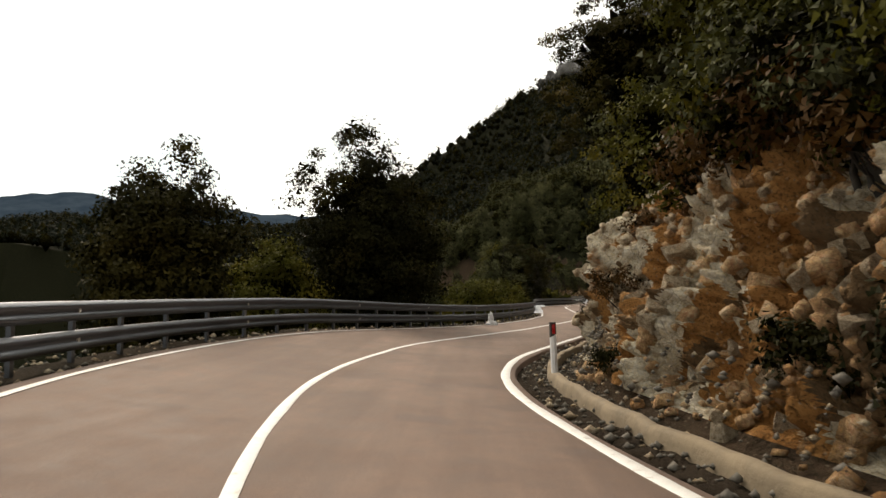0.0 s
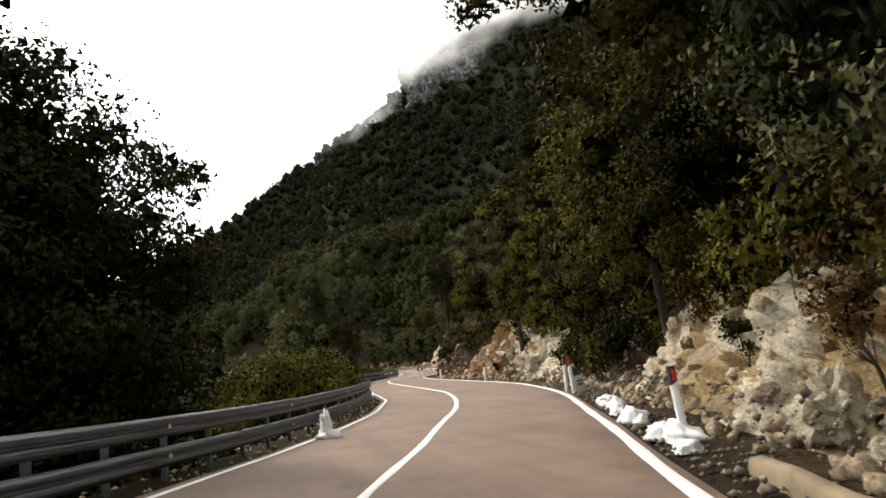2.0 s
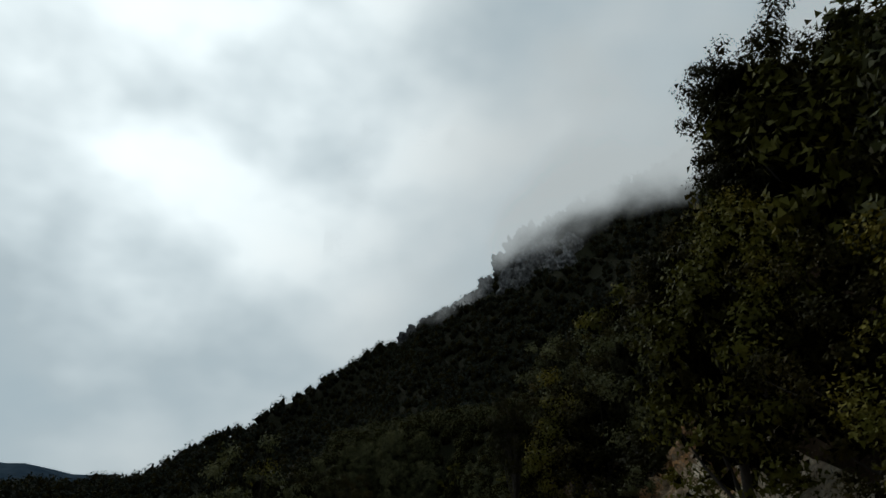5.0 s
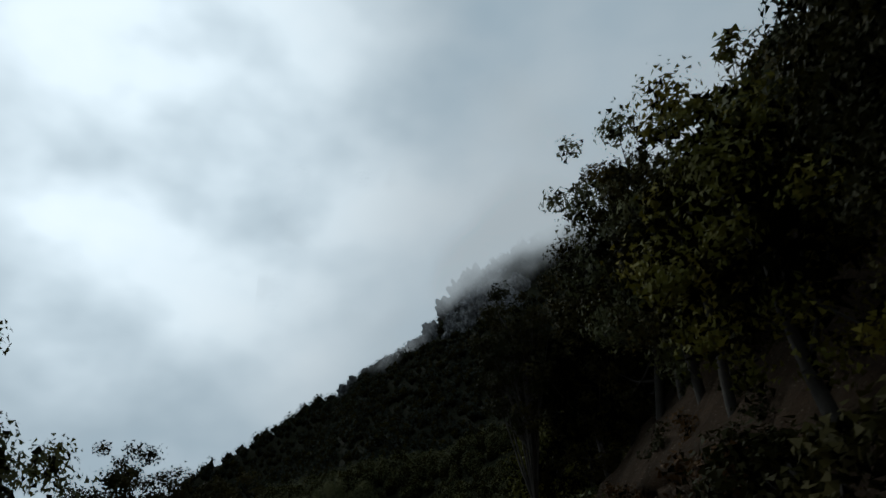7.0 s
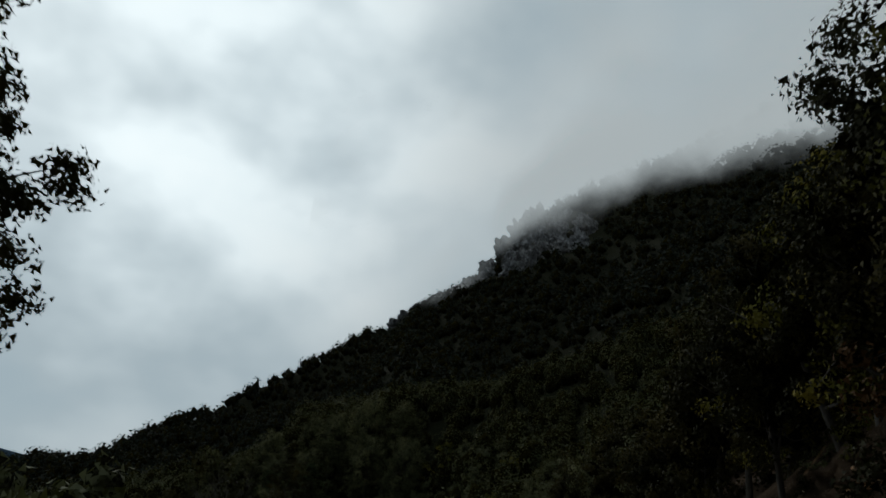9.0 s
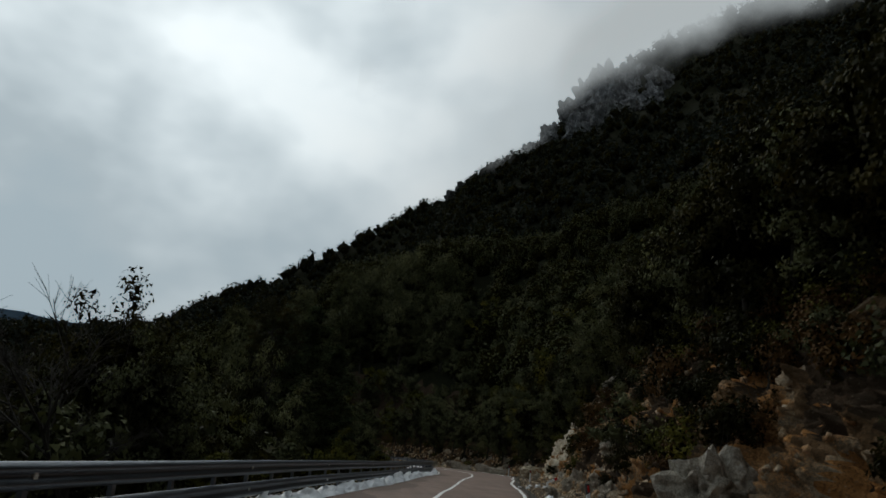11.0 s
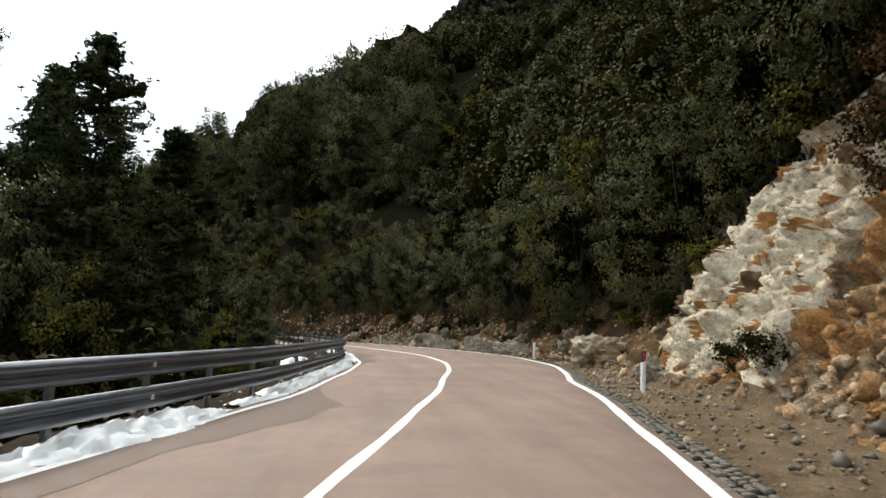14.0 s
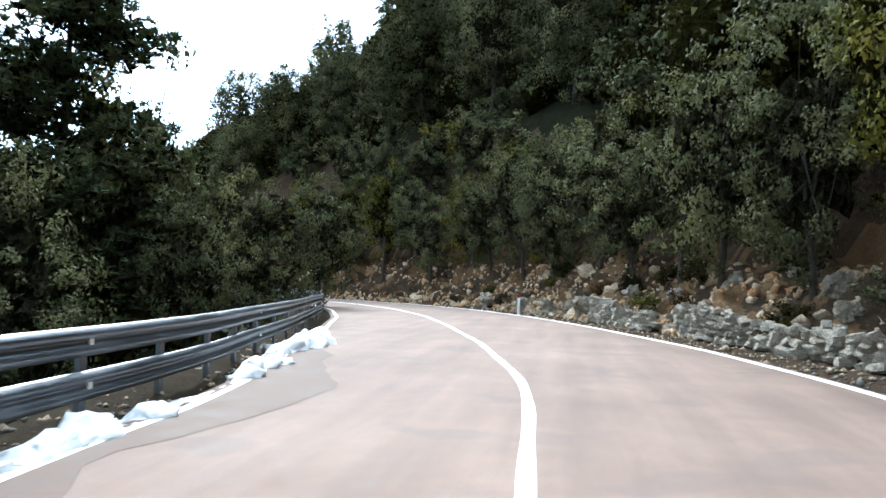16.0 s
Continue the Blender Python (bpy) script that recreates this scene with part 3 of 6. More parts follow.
def rock_relief(v):
    """How far the broken face stands out at a point: tilted angular blocks of four sizes, parted by narrow joints."""
    w = BEDDING @ (v + noise.noise_vector(v * 0.7) * 0.22)
    rotten = 0.5 + 0.5 * noise.noise(v * 0.45 + Vector((17.0, 3.0, 8.0)))
    d = 0.0
    for scale, height, flat, mul, bevel in ((0.6, 0.56, 0.5, 37.3, 0.26), (1.35, 0.40, 0.6, 51.7, 0.22), (3.0, 0.23, 0.7, 67.1, 0.16), (6.5, 0.09 + 0.06 * rotten, 0.9, 43.9, 0.14)):
        q = Vector((w.x, w.y, w.z * flat)) * scale
        ds, pts = noise.voronoi(q, distance_metric="CHEBYCHEV")
        lean = noise.cell_vector(pts[0] * mul + Vector((5.1, 2.3, 9.7)))
        edge = min(1.0, (ds[1] - ds[0]) / bevel)
        edge *= 2.0 - edge
        d += height * ((noise.cell(pts[0] * mul) + 0.15 + 0.6 * lean.dot(q - pts[0])) * edge - 0.55)
    buttress = noise.fractal(Vector((v.x * 0.5, v.y * 0.5, v.z * 0.22)), 1.0, 2.0, 3) * (0.75 if v.y < 70 else 0.45)
    return d + buttress + noise.fractal(v * 2.2, 1.0, 2.1, 4) * 0.06


def bank_mesh(y0, y1, seed, pitch, rows_n):
    """A strip of rock face with broken blocks, soil at the foot and over the top."""
    i0, i1 = int(np.argmin(abs(RP[:, 1] - y0))), int(np.argmin(abs(RP[:, 1] - y1)))
    cols = np.arange(i0, i1 + 0.001, pitch)
    rows_t = np.concatenate([np.linspace(0, 0.12, 4, endpoint=False), np.linspace(0.12, 0.68, rows_n, endpoint=False), np.linspace(0.68, 1.0, 12)])
    vs, ys_, ts_ = [], [], []
    for c in cols:
        a = int(c)
        b = min(a + 1, len(RP) - 1)
        k = c - a
        p, nrm = RP[a] * (1 - k) + RP[b] * k, RN[a] * (1 - k) + RN[b] * k
        y = p[1]
        toe, hb, kf = TOE(y), HB(y), KF(y)
        start = WR(y) + 0.2
        for t in rows_t:
            if t < 0.12:
                q = t / 0.12
                l, z = start + (toe - start) * q, -0.16 + 0.10 * q
                depth = 0.06
            elif t < 0.68:
                q = (t - 0.12) / 0.56
                z, l = -0.06 + (hb + 0.06) * q, toe + hb / kf * q
                depth = 1.0 * min(1, q * 8) * (0.45 + 0.55 * min(1, hb / 5))
            else:
                q = (t - 0.68) / 0.32
                l = toe + hb / kf + 9 * q
                z = hb + 9 * q * float(STEEP(y))
                depth = 0.5 * (1 - 0.6 * q)
            x, yy = p[0] + l * nrm[0], p[1] + l * nrm[1]
            v = Vector((x, yy, z))
            if depth > 0.1:
                d = rock_relief(v) * depth
                e = kf / math.hypot(kf, 1) if t < 0.68 else 0.4
                x, yy, z = x - nrm[0] * d * e, yy - nrm[1] * d * e, z + d * 0.3
            else:
                z += noise.fractal(v * 2.2, 1.0, 2.0, 4) * 0.04
            vs.append((x, yy, z))
            ys_.append(y)
            ts_.append(t)
    nr = len(rows_t)
    f = grid_faces(len(cols), nr)
    y, t = np.array(ys_), np.array(ts_)
    idx = []
    for q in f:
        p = Vector(vs[q[0]])
        tt, yy = t[q[0]], y[q[0]]
        m = noise.noise(p * 0.45 + Vector((seed, 0, 0)))
        clayey = float(np.interp(yy, [20, 26, 33, 38, 118, 124, 158, 166, 180, 183], [0.02, -0.22, -0.22, -0.1, 0.0, 0.42, 0.34, -0.1, -0.1, 0.2]))
        if tt < 0.15:
            k = 4 if yy < 32 and tt < 0.10 else 6 if 126 < yy < 192 else 2
        elif tt > 0.70:
            k = 2
        else:
            k = 1 if m + clayey > 0.22 else 5 if 120 < yy < 174 else 0
            n2 = noise.noise(p * 1.1 + Vector((3, seed, 9)))
            m = noise.noise(Vector((p.x * 0.7, p.y * 0.7, p.z * 0.25 + seed))) if yy < 30 else m
            if yy < 15 and m > -0.08 or 15 <= yy < 23.5 and m > 0.3 or 23.5 <= yy < 33 and m > 0.32:
                k = 3 if n2 > -0.25 else 1
            # From 70 to 119 the litter soil also stands in for tree shade.
            if (yy > 184 and m < 0.05) or (122 < yy < 168 and m > 0.02) or (70 < yy < 119 and m < 0.55) or (37 < yy < 46 and m < 0.3):
                k = 2
            if 120 < yy < 182 and n2 > 0.34:
                k = 3
            if yy > 184 and n2 > 0.2:
                k = 1
        if 58.5 < yy < 70 and 0.15 <= tt <= 0.7 and k != 2 and n2 > -0.45:
            k = 5 if m > 0 else 1
        if 23.5 <= yy < 33 and k in (1, 3) and tt < 0.7:
            k = 7
        idx.append(k)
    return mesh_from("bank_face", vs, f, [M_ROCK, M_CLAY, M_SOIL, M_ORANGE, M_GUTTER, M_ROCK_BROWN, M_VERGE, M_TAN], idx)


def stone_meshes(count, seed):
    """Angular broken blocks: knocked-about boxes with corners struck off."""
    r = random.Random(seed)
    out = []
    for _ in range(count):
        bm = bmesh.new()
        sx, sy, sz = r.uniform(0.75, 1.2), r.uniform(0.55, 0.95), r.uniform(0.4, 0.75)
        shear = r.uniform(-0.35, 0.35)
        for ix in (-1, 1):
            for iy in (-1, 1):
                for iz in (-1, 1):
                    if r.random() < 0.3:      # a struck corner
                        for k in range(3):
                            p = [ix, iy, iz]
                            p[k] *= r.uniform(0.1, 0.5)
                            bm.verts.new(((p[0] + shear * p[2]) * sx, p[1] * sy, p[2] * sz))
                    else:
                        f = r.uniform(0.78, 1.08)
                        bm.verts.new(((ix * f + shear * iz) * sx, iy * r.uniform(0.75, 1.08) * sy, iz * r.uniform(0.75, 1.08) * sz))
        for v in bm.verts:
            v.co *= 0.82
        res = bmesh.ops.convex_hull(bm, input=bm.verts)
        bmesh.ops.delete(bm, geom=[g for g in res["geom_interior"] if isinstance(g, bmesh.types.BMVert)], context="VERTS")
        bmesh.ops.triangulate(bm, faces=bm.faces)
        out.append(bm_mesh("stone", bm, M_STONE))
    return out


STONES = stone_meshes(14, 11)


def boulder_mesh(seed):
    """A weathered block with broken ledges, cracks and pitted faces."""
    bm = bmesh.new()
    bmesh.ops.create_icosphere(bm, subdivisions=4, radius=1.0)
    for v in bm.verts:
        q = v.co.normalized()
        w = q * 1.1 + Vector((seed * 7.3, seed * 3.1, 0))
        ds, pts = noise.voronoi(w * 1.5)
        ds2, pts2 = noise.voronoi(w * 4.2 + noise.noise_vector(w * 2.0) * 0.4)
        t, t2 = min(1.0, (ds[1] - ds[0]) * 2.5), min(1.0, (ds2[1] - ds2[0]) * 3.0)
        k = 0.74 + 0.42 * noise.cell(pts[0] * 31.7) * t + 0.16 * (noise.cell(pts2[0] * 47.3) - 0.3) * t2 + 0.10 * noise.fractal(w * 3.0, 0.9, 2.1, 5)
        v.co = Vector((q.x * k * 1.1, q.y * k * 0.9, q.z * k * 0.85))
    return bm_mesh("boulder", bm, M_ROCK_GREY)


GREY_STONES = [boulder_mesh(k) for k in range(5)]
CREAM_STONES = [_m.copy() for _m in GREY_STONES]
for _m in CREAM_STONES:
    _m.materials[0] = M_ROCK
CLIFFS = [_m.copy() for _m in GREY_STONES]
for _m in CLIFFS:
    _m.materials[0] = M_CLIFF


def bank_point(y, q):
    """A point on the face of the bank: q from 0 at the foot to 1 at the top of the cut."""
    return station(y, float(TOE(y) + HB(y) / KF(y) * q), float(HB(y) * q))


def face_point(y, q):
    """The same, on the broken surface itself."""
    p = bank_point(y, q)
    hb, kf = float(HB(y)), float(KF(y))
    d = rock_relief(p) * min(1, max(0, q) * 8) * (0.45 + 0.55 * min(1, hb / 5))
    i = int(np.argmin(abs(RP[:, 1] - y)))
    e = d * kf / math.hypot(kf, 1)
    return p + Vector((-RN[i, 0] * e, -RN[i, 1] * e, d * 0.3))


BANKS = []
for (ya, yb, lab, pitch, rows_n) in ((-26, 2, "grey limestone rock cut with shrubs along its top", 0.4, 36), (2, 26, "broken limestone and orange clay rock cut above the road", 0.075, 128), (26, 70, "low rough limestone bank with soil at its foot", 0.3, 40),
                      (70, 124, "dark rocky bank under overhanging trees", 0.28, 52), (124, 181, "stony clay bank with loose limestone blocks", 0.17, 92), (181, 255, "brown earth bank strewn with stones", 0.36, 34)):
    ob = tagged(new("rock_bank", bank_mesh(ya, yb, ya * 0.37, pitch, rows_n)), lab, "rock bank", kind="structure")
    BANKS.append((ya, yb, ob))


# ---- guardrail ----
W_PROFILE = [(0.0, 0.0), (0.025, 0.012), (0.075, 0.055), (0.08, 0.085), (0.03, 0.125), (0.012, 0.15), (0.03, 0.175), (0.08, 0.215), (0.075, 0.245), (0.025, 0.288), (0.0, 0.30)]


def rail_line(y):
    return -(WL(y) + 0.62)


def beam_mesh(i0, i1, z0):
    loop = [(p, z) for p, z in W_PROFILE] + [(p - 0.006, z) for p, z in reversed(W_PROFILE)]
    origin = RP[i0] + RN[i0] * rail_line(RP[i0, 1])
    vs = []
    idx = list(range(i0, i1 + 1, 2))
    for j, i in enumerate(idx):
        y = RP[i, 1]
        l0, zz = rail_line(y), max(0.0, road_z(-WL(y), y)) + z0
        lap = 0.006 if j == len(idx) - 1 else 0.0
        for p, z in loop:
            l = l0 + p + lap
            vs.append((RP[i, 0] + l * RN[i, 0] - origin[0], RP[i, 1] + l * RN[i, 1] - origin[1], zz + z))
    n = len(loop)
    f = []
    for a in range(len(idx) - 1):
        for k in range(n):
            f.append((a * n + k, a * n + (k + 1) % n, (a + 1) * n + (k + 1) % n, (a + 1) * n + k))
    return mesh_from("beam", vs, f, M_STEEL), Matrix.Translation((origin[0], origin[1], 0))


def build_guardrail():
    rail = tagged(new("guardrail"), "weathered galvanised steel guardrail with two stacked corrugated beams", "guardrail")
    a = 10
    n = a + 8 * ((len(RP) - 30 - a) // 8)
    for i in range(a, n, 8):
        for nm, z0 in (("upper_beam", 0.655), ("lower_beam", 0.215)):
            me, m = beam_mesh(i, min(i + 8, n), z0)
            part(nm, me, rail, m)
    bm = bmesh.new()
    for pts in (((-0.05, -0.03), (0.05, -0.03), (0.05, -0.022), (-0.05, -0.022)), ((-0.05, -0.022), (-0.042, -0.022), (-0.042, 0.035), (-0.05, 0.035)), ((0.042, -0.022), (0.05, -0.022), (0.05, 0.035), (0.042, 0.035))):
        box(bm, pts[0][0], pts[2][0], pts[0][1], pts[2][1], -0.8, 0.94)
    post_me = bm_mesh("rail_post", bm, M_STEEL)
    bm = bmesh.new()
    box(bm, 0.0, 0.03, -0.035, 0.035, 0.0, 0.11)
    refl_me = bm_mesh("reflector", bm, M_GLASSY)
    y_last, k = None, 0
    for i in range(a, n):
        y = RP[i, 1]
        gap = 1.5 if y < 75 else 2.0
        if y_last is not None and RS[i] - y_last < gap - 0.01:
            continue
        y_last = RS[i]
        l = rail_line(y) - 0.07
        z = max(0.0, float(road_z(-WL(y), y)))
        h = heading(y)
        part("rail_post", post_me, rail, pose(RP[i, 0] + l * RN[i, 0], RP[i, 1] + l * RN[i, 1], z, 0, 0, h + 90))
        k += 1
        if k % 4 == 0:
            l2 = rail_line(y) + 0.014
            for zz in (0.73, 0.29):
                part("reflector", refl_me, rail, pose(RP[i, 0] + l2 * RN[i, 0], RP[i, 1] + l2 * RN[i, 1], z + zz, 0, 0, h))
    return rail


build_guardrail()


# ---- verge on the valley side ----
def build_verge():
    def rows(y):
        z = float(max(0.0, road_z(-WL(y), y)))
        w = float(WL(y))
        out = []
        for k, (d, dz) in enumerate(((0.2, -0.05), (0.45, -0.02), (0.8, 0.02), (1.2, 0.0), (1.7, -0.12), (2.3, -0.5), (3.4, -1.3))):
            v = Vector((y * 0.8, d * 3, 4.2))
            out.append((-(w + d), z + dz + noise.fractal(v, 1.0, 2.0, 3) * 0.10 * min(1, d)))
        return out
    tagged(new("verge", loft("verge", 0, len(RP), 1, rows, [M_SOIL_SHADED], smooth=True)), "narrow verge of brown soil and leaf litter, darkened for shade under the guardrail", "verge", kind="structure")


build_verge()


# ---- plants ----
def leaves(centres, size, rng, aspect=0.6, out=None):
    """A pointed leaf at every centre, turned at random about the way out of its clump: verts three by three."""
    n = len(centres)
    nrm = rng.normal(size=(n, 3)) * 0.5
    if out is not None:
        nrm += out / (np.linalg.norm(out, axis=1)[:, None] + 1e-9)
    nrm[:, 2] += 0.15
    nrm /= np.linalg.norm(nrm, axis=1)[:, None]
    t = np.cross(nrm, rng.normal(size=(n, 3)))
    t /= np.linalg.norm(t, axis=1)[:, None] + 1e-9
    s = np.cross(nrm, t)
    a = (size * rng.uniform(0.6, 1.3, n))[:, None]
    b = a * aspect
    return np.stack([centres + t * a, centres - t * a * 0.7 + s * b, centres - t * a * 0.7 - s * b], 1).reshape(-1, 3)


def crown_points(rng, rx, rz, zc, clumps, per, clump_r, hollow=0.55):
    """Leaf places in clumps scattered through the outer part of an uneven crown."""
    d = rng.normal(size=(clumps, 3))
    d /= np.linalg.norm(d, axis=1)[:, None]
    rad = rng.uniform(hollow, 1.0, clumps) * (0.8 + 0.4 * vnoise(d[:, 0] * 1.7 + 9, d[:, 1] * 1.7 + d[:, 2] * 2.1, int(rng.integers(1000))))
    c = d * rad[:, None] * np.array([rx, rx, rz]) + np.array([0, 0, zc])
    k = rng.normal(size=(clumps, per, 3))
    k /= np.linalg.norm(k, axis=2)[:, :, None]
    k *= (rng.uniform(0.0, 1.0, (clumps, per)) ** 0.6)[:, :, None] * (clump_r * rng.uniform(0.6, 1.3, clumps))[:, None, None]
    k[:, :, 2] *= 0.7
    return (c[:, None] + k).reshape(-1, 3), c, (k + 0.35 * clump_r * d[:, None]).reshape(-1, 3)


def limb(bm, a, b, r0, r1, sides=6):
    a, b = Vector(a), Vector(b)
    q = (b - a).to_track_quat("Z", "Y")
    rings = []
    for p, r in ((a, r0), (b, r1)):
        rings.append([bm.verts.new(p + q @ Vector((r * math.cos(2 * math.pi * k / sides), r * math.sin(2 * math.pi * k / sides), 0))) for k in range(sides)])
    for k in range(sides):
        bm.faces.new((rings[0][k], rings[0][(k + 1) % sides], rings[1][(k + 1) % sides], rings[1][k]))


def trunk_mesh(rng, height, r, targets):
    bm = bmesh.new()
    p, steps = Vector((0, 0, -0.8)), 5
    spine = [p]
    for k in range(steps):
        p = p + Vector((rng.uniform(-0.12, 0.12), rng.uniform(-0.12, 0.12), (height + 0.8) / steps))
        spine.append(p)
    for k in range(steps):
        limb(bm, spine[k], spine[k + 1], r * (1 - k / steps * 0.65), r * (1 - (k + 1) / steps * 0.65), 8)
    for c in targets:
        k = int(rng.integers(2, steps + 1))
        mid = (spine[k] + Vector(c)) / 2 + Vector((0, 0, -0.15))
        limb(bm, spine[k], mid, r * 0.38, r * 0.2, 5)
        limb(bm, mid, c, r * 0.2, r * 0.05, 4)
    return bm_mesh("trunk", bm, M_BARK, True)


def unit_sphere(level):
    bm = bmesh.new()
    bmesh.ops.create_icosphere(bm, subdivisions=level, radius=1.0)
    v = np.array([tuple(a.co) for a in bm.verts])
    f = np.array([[a.index for a in b.verts] for b in bm.faces])
    bm.free()
    return v, f


SPHERE, BALL = unit_sphere(2), unit_sphere(1)
KNOT = (np.array([(1, 0, 0), (-1, 0, 0), (0, 1, 0), (0, -1, 0), (0, 0, 1), (0, 0, -1)], float),
        np.array([(0, 2, 4), (2, 1, 4), (1, 3, 4), (3, 0, 4), (2, 0, 5), (1, 2, 5), (3, 1, 5), (0, 3, 5)]))


def inner_leaves(rng, centres, radius, per, size):
    """Close-packed leaves and twigs inside a crown: per uneven triangles round every centre, as verts and triangles."""
    n = len(centres)
    k = rng.normal(size=(n, per, 3))
    k *= rng.uniform(0, 1, (n, per, 1)) ** 0.4 / np.linalg.norm(k, axis=2)[:, :, None] * np.asarray(radius)
    p = (centres[:, None] + k).reshape(-1, 3)
    v = leaves(p, np.full(len(p), size), rng, 0.75)
    return v, np.arange(len(v)).reshape(-1, 3)


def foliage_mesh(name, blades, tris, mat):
    """Leaves (given as verts three by three) and inner twigs (triangles, in the crown-shade colour) in one mesh."""
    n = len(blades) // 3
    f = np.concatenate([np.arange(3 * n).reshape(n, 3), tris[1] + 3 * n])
    return mesh_from(name, np.concatenate([blades, tris[0]]), f, [mat, M_CROWN_SHADE_GREY if mat == M_OAK_GREY else M_CROWN_SHADE], np.r_[np.zeros(n), np.ones(len(tris[1]))])


def make_tree(seed, rx, height, low, clumps, per, leaf, mat, trunk_r=0.16, clump_r=0.55, hollow=0.55, dense=True):
    """Meshes of a broad-leaved tree: trunk with limbs, and crown."""
    rng = np.random.default_rng(seed)
    rz = (height - low) / 2
    pts, cl, out = crown_points(rng, rx, rz, low + rz, clumps, per, clump_r, hollow)
    v = leaves(pts, leaf, rng, out=out)
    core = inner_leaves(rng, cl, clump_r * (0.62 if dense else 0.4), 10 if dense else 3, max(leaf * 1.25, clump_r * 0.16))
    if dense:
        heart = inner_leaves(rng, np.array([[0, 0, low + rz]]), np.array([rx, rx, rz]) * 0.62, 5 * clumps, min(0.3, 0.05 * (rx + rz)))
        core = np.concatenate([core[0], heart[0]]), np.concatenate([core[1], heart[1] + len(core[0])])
    crown = foliage_mesh("crown", v, core, mat)
    pick = cl[rng.choice(len(cl), min(9 if dense else 70, len(cl)), replace=False)]
    return trunk_mesh(rng, low + rz * 1.1, trunk_r, pick), crown


def make_pine(seed, height, mat):
    """An open pine: straight trunk, level whorls of limbs, needle tufts."""
    rng = np.random.default_rng(seed)
    bm = bmesh.new()
    limb(bm, (0, 0, -1), (0.1, 0, height * 0.5), 0.20, 0.14, 8)
    limb(bm, (0.1, 0, height * 0.5), (0, 0.1, height), 0.14, 0.03, 7)
    tufts = []
    z = height * 0.12
    while z < height:
        reach = (0.34 * height) * (1 - (z / height) ** 1.3) ** 0.8 * rng.uniform(0.75, 1.15) + 0.3
        for k in range(int(rng.integers(8, 11))):
            a = rng.uniform(0, 2 * math.pi)
            e = reach * rng.uniform(0.55, 1.05)
            tip = Vector((math.cos(a) * e, math.sin(a) * e, z + e * rng.uniform(0.05, 0.35)))
            limb(bm, (0.05, 0.05, z), tip, 0.05, 0.015, 4)
            for q in np.linspace(0.35, 1.0, 7):
                p = Vector((0.05, 0.05, z)).lerp(tip, q)
                for _ in range(4):
                    tufts.append((p.x + rng.normal() * 0.33, p.y + rng.normal() * 0.33, p.z + rng.normal() * 0.2))
        z += height * rng.uniform(0.036, 0.055)
    tufts = np.array(tufts)
    n, per = len(tufts), 15
    d = rng.normal(size=(n, per, 3))
    d[:, :, 2] = np.abs(d[:, :, 2]) * 0.8
    d /= np.linalg.norm(d, axis=2)[:, :, None]
    base = tufts[:, None] + d * 0.03
    tip = tufts[:, None] + d * rng.uniform(0.20, 0.38, (n, per))[:, :, None]
    side = np.cross(d, rng.normal(size=(n, per, 3)))
    side /= np.linalg.norm(side, axis=2)[:, :, None] + 1e-9
    w = 0.042
    v = np.stack([base - side * w, base + side * w, tip], 2).reshape(-1, 3)
    knots = inner_leaves(rng, tufts[::3], 0.26, 6, 0.12)
    return bm_mesh("trunk", bm, M_BARK, True), foliage_mesh("crown", v, knots, mat)


def plant(name, label, category, meshes, m, group=""):
    ob = tagged(new(name), label, category, group)
    ob.matrix_basis = m
    part("trunk", meshes[0], ob)
    part("crown", meshes[1], ob)
    return ob


def top_z(x, y):
    """Height of the ground, or of the bank where it stands over the ground."""
    z = float(ground_z(np.array([x]), np.array([y]))[0])
    l, i = nearest(x, y)
    if 4.0 < l[0] < 15:
        z = max(z, float(right_profile(l, RP[i, 1])[0]))
    return z


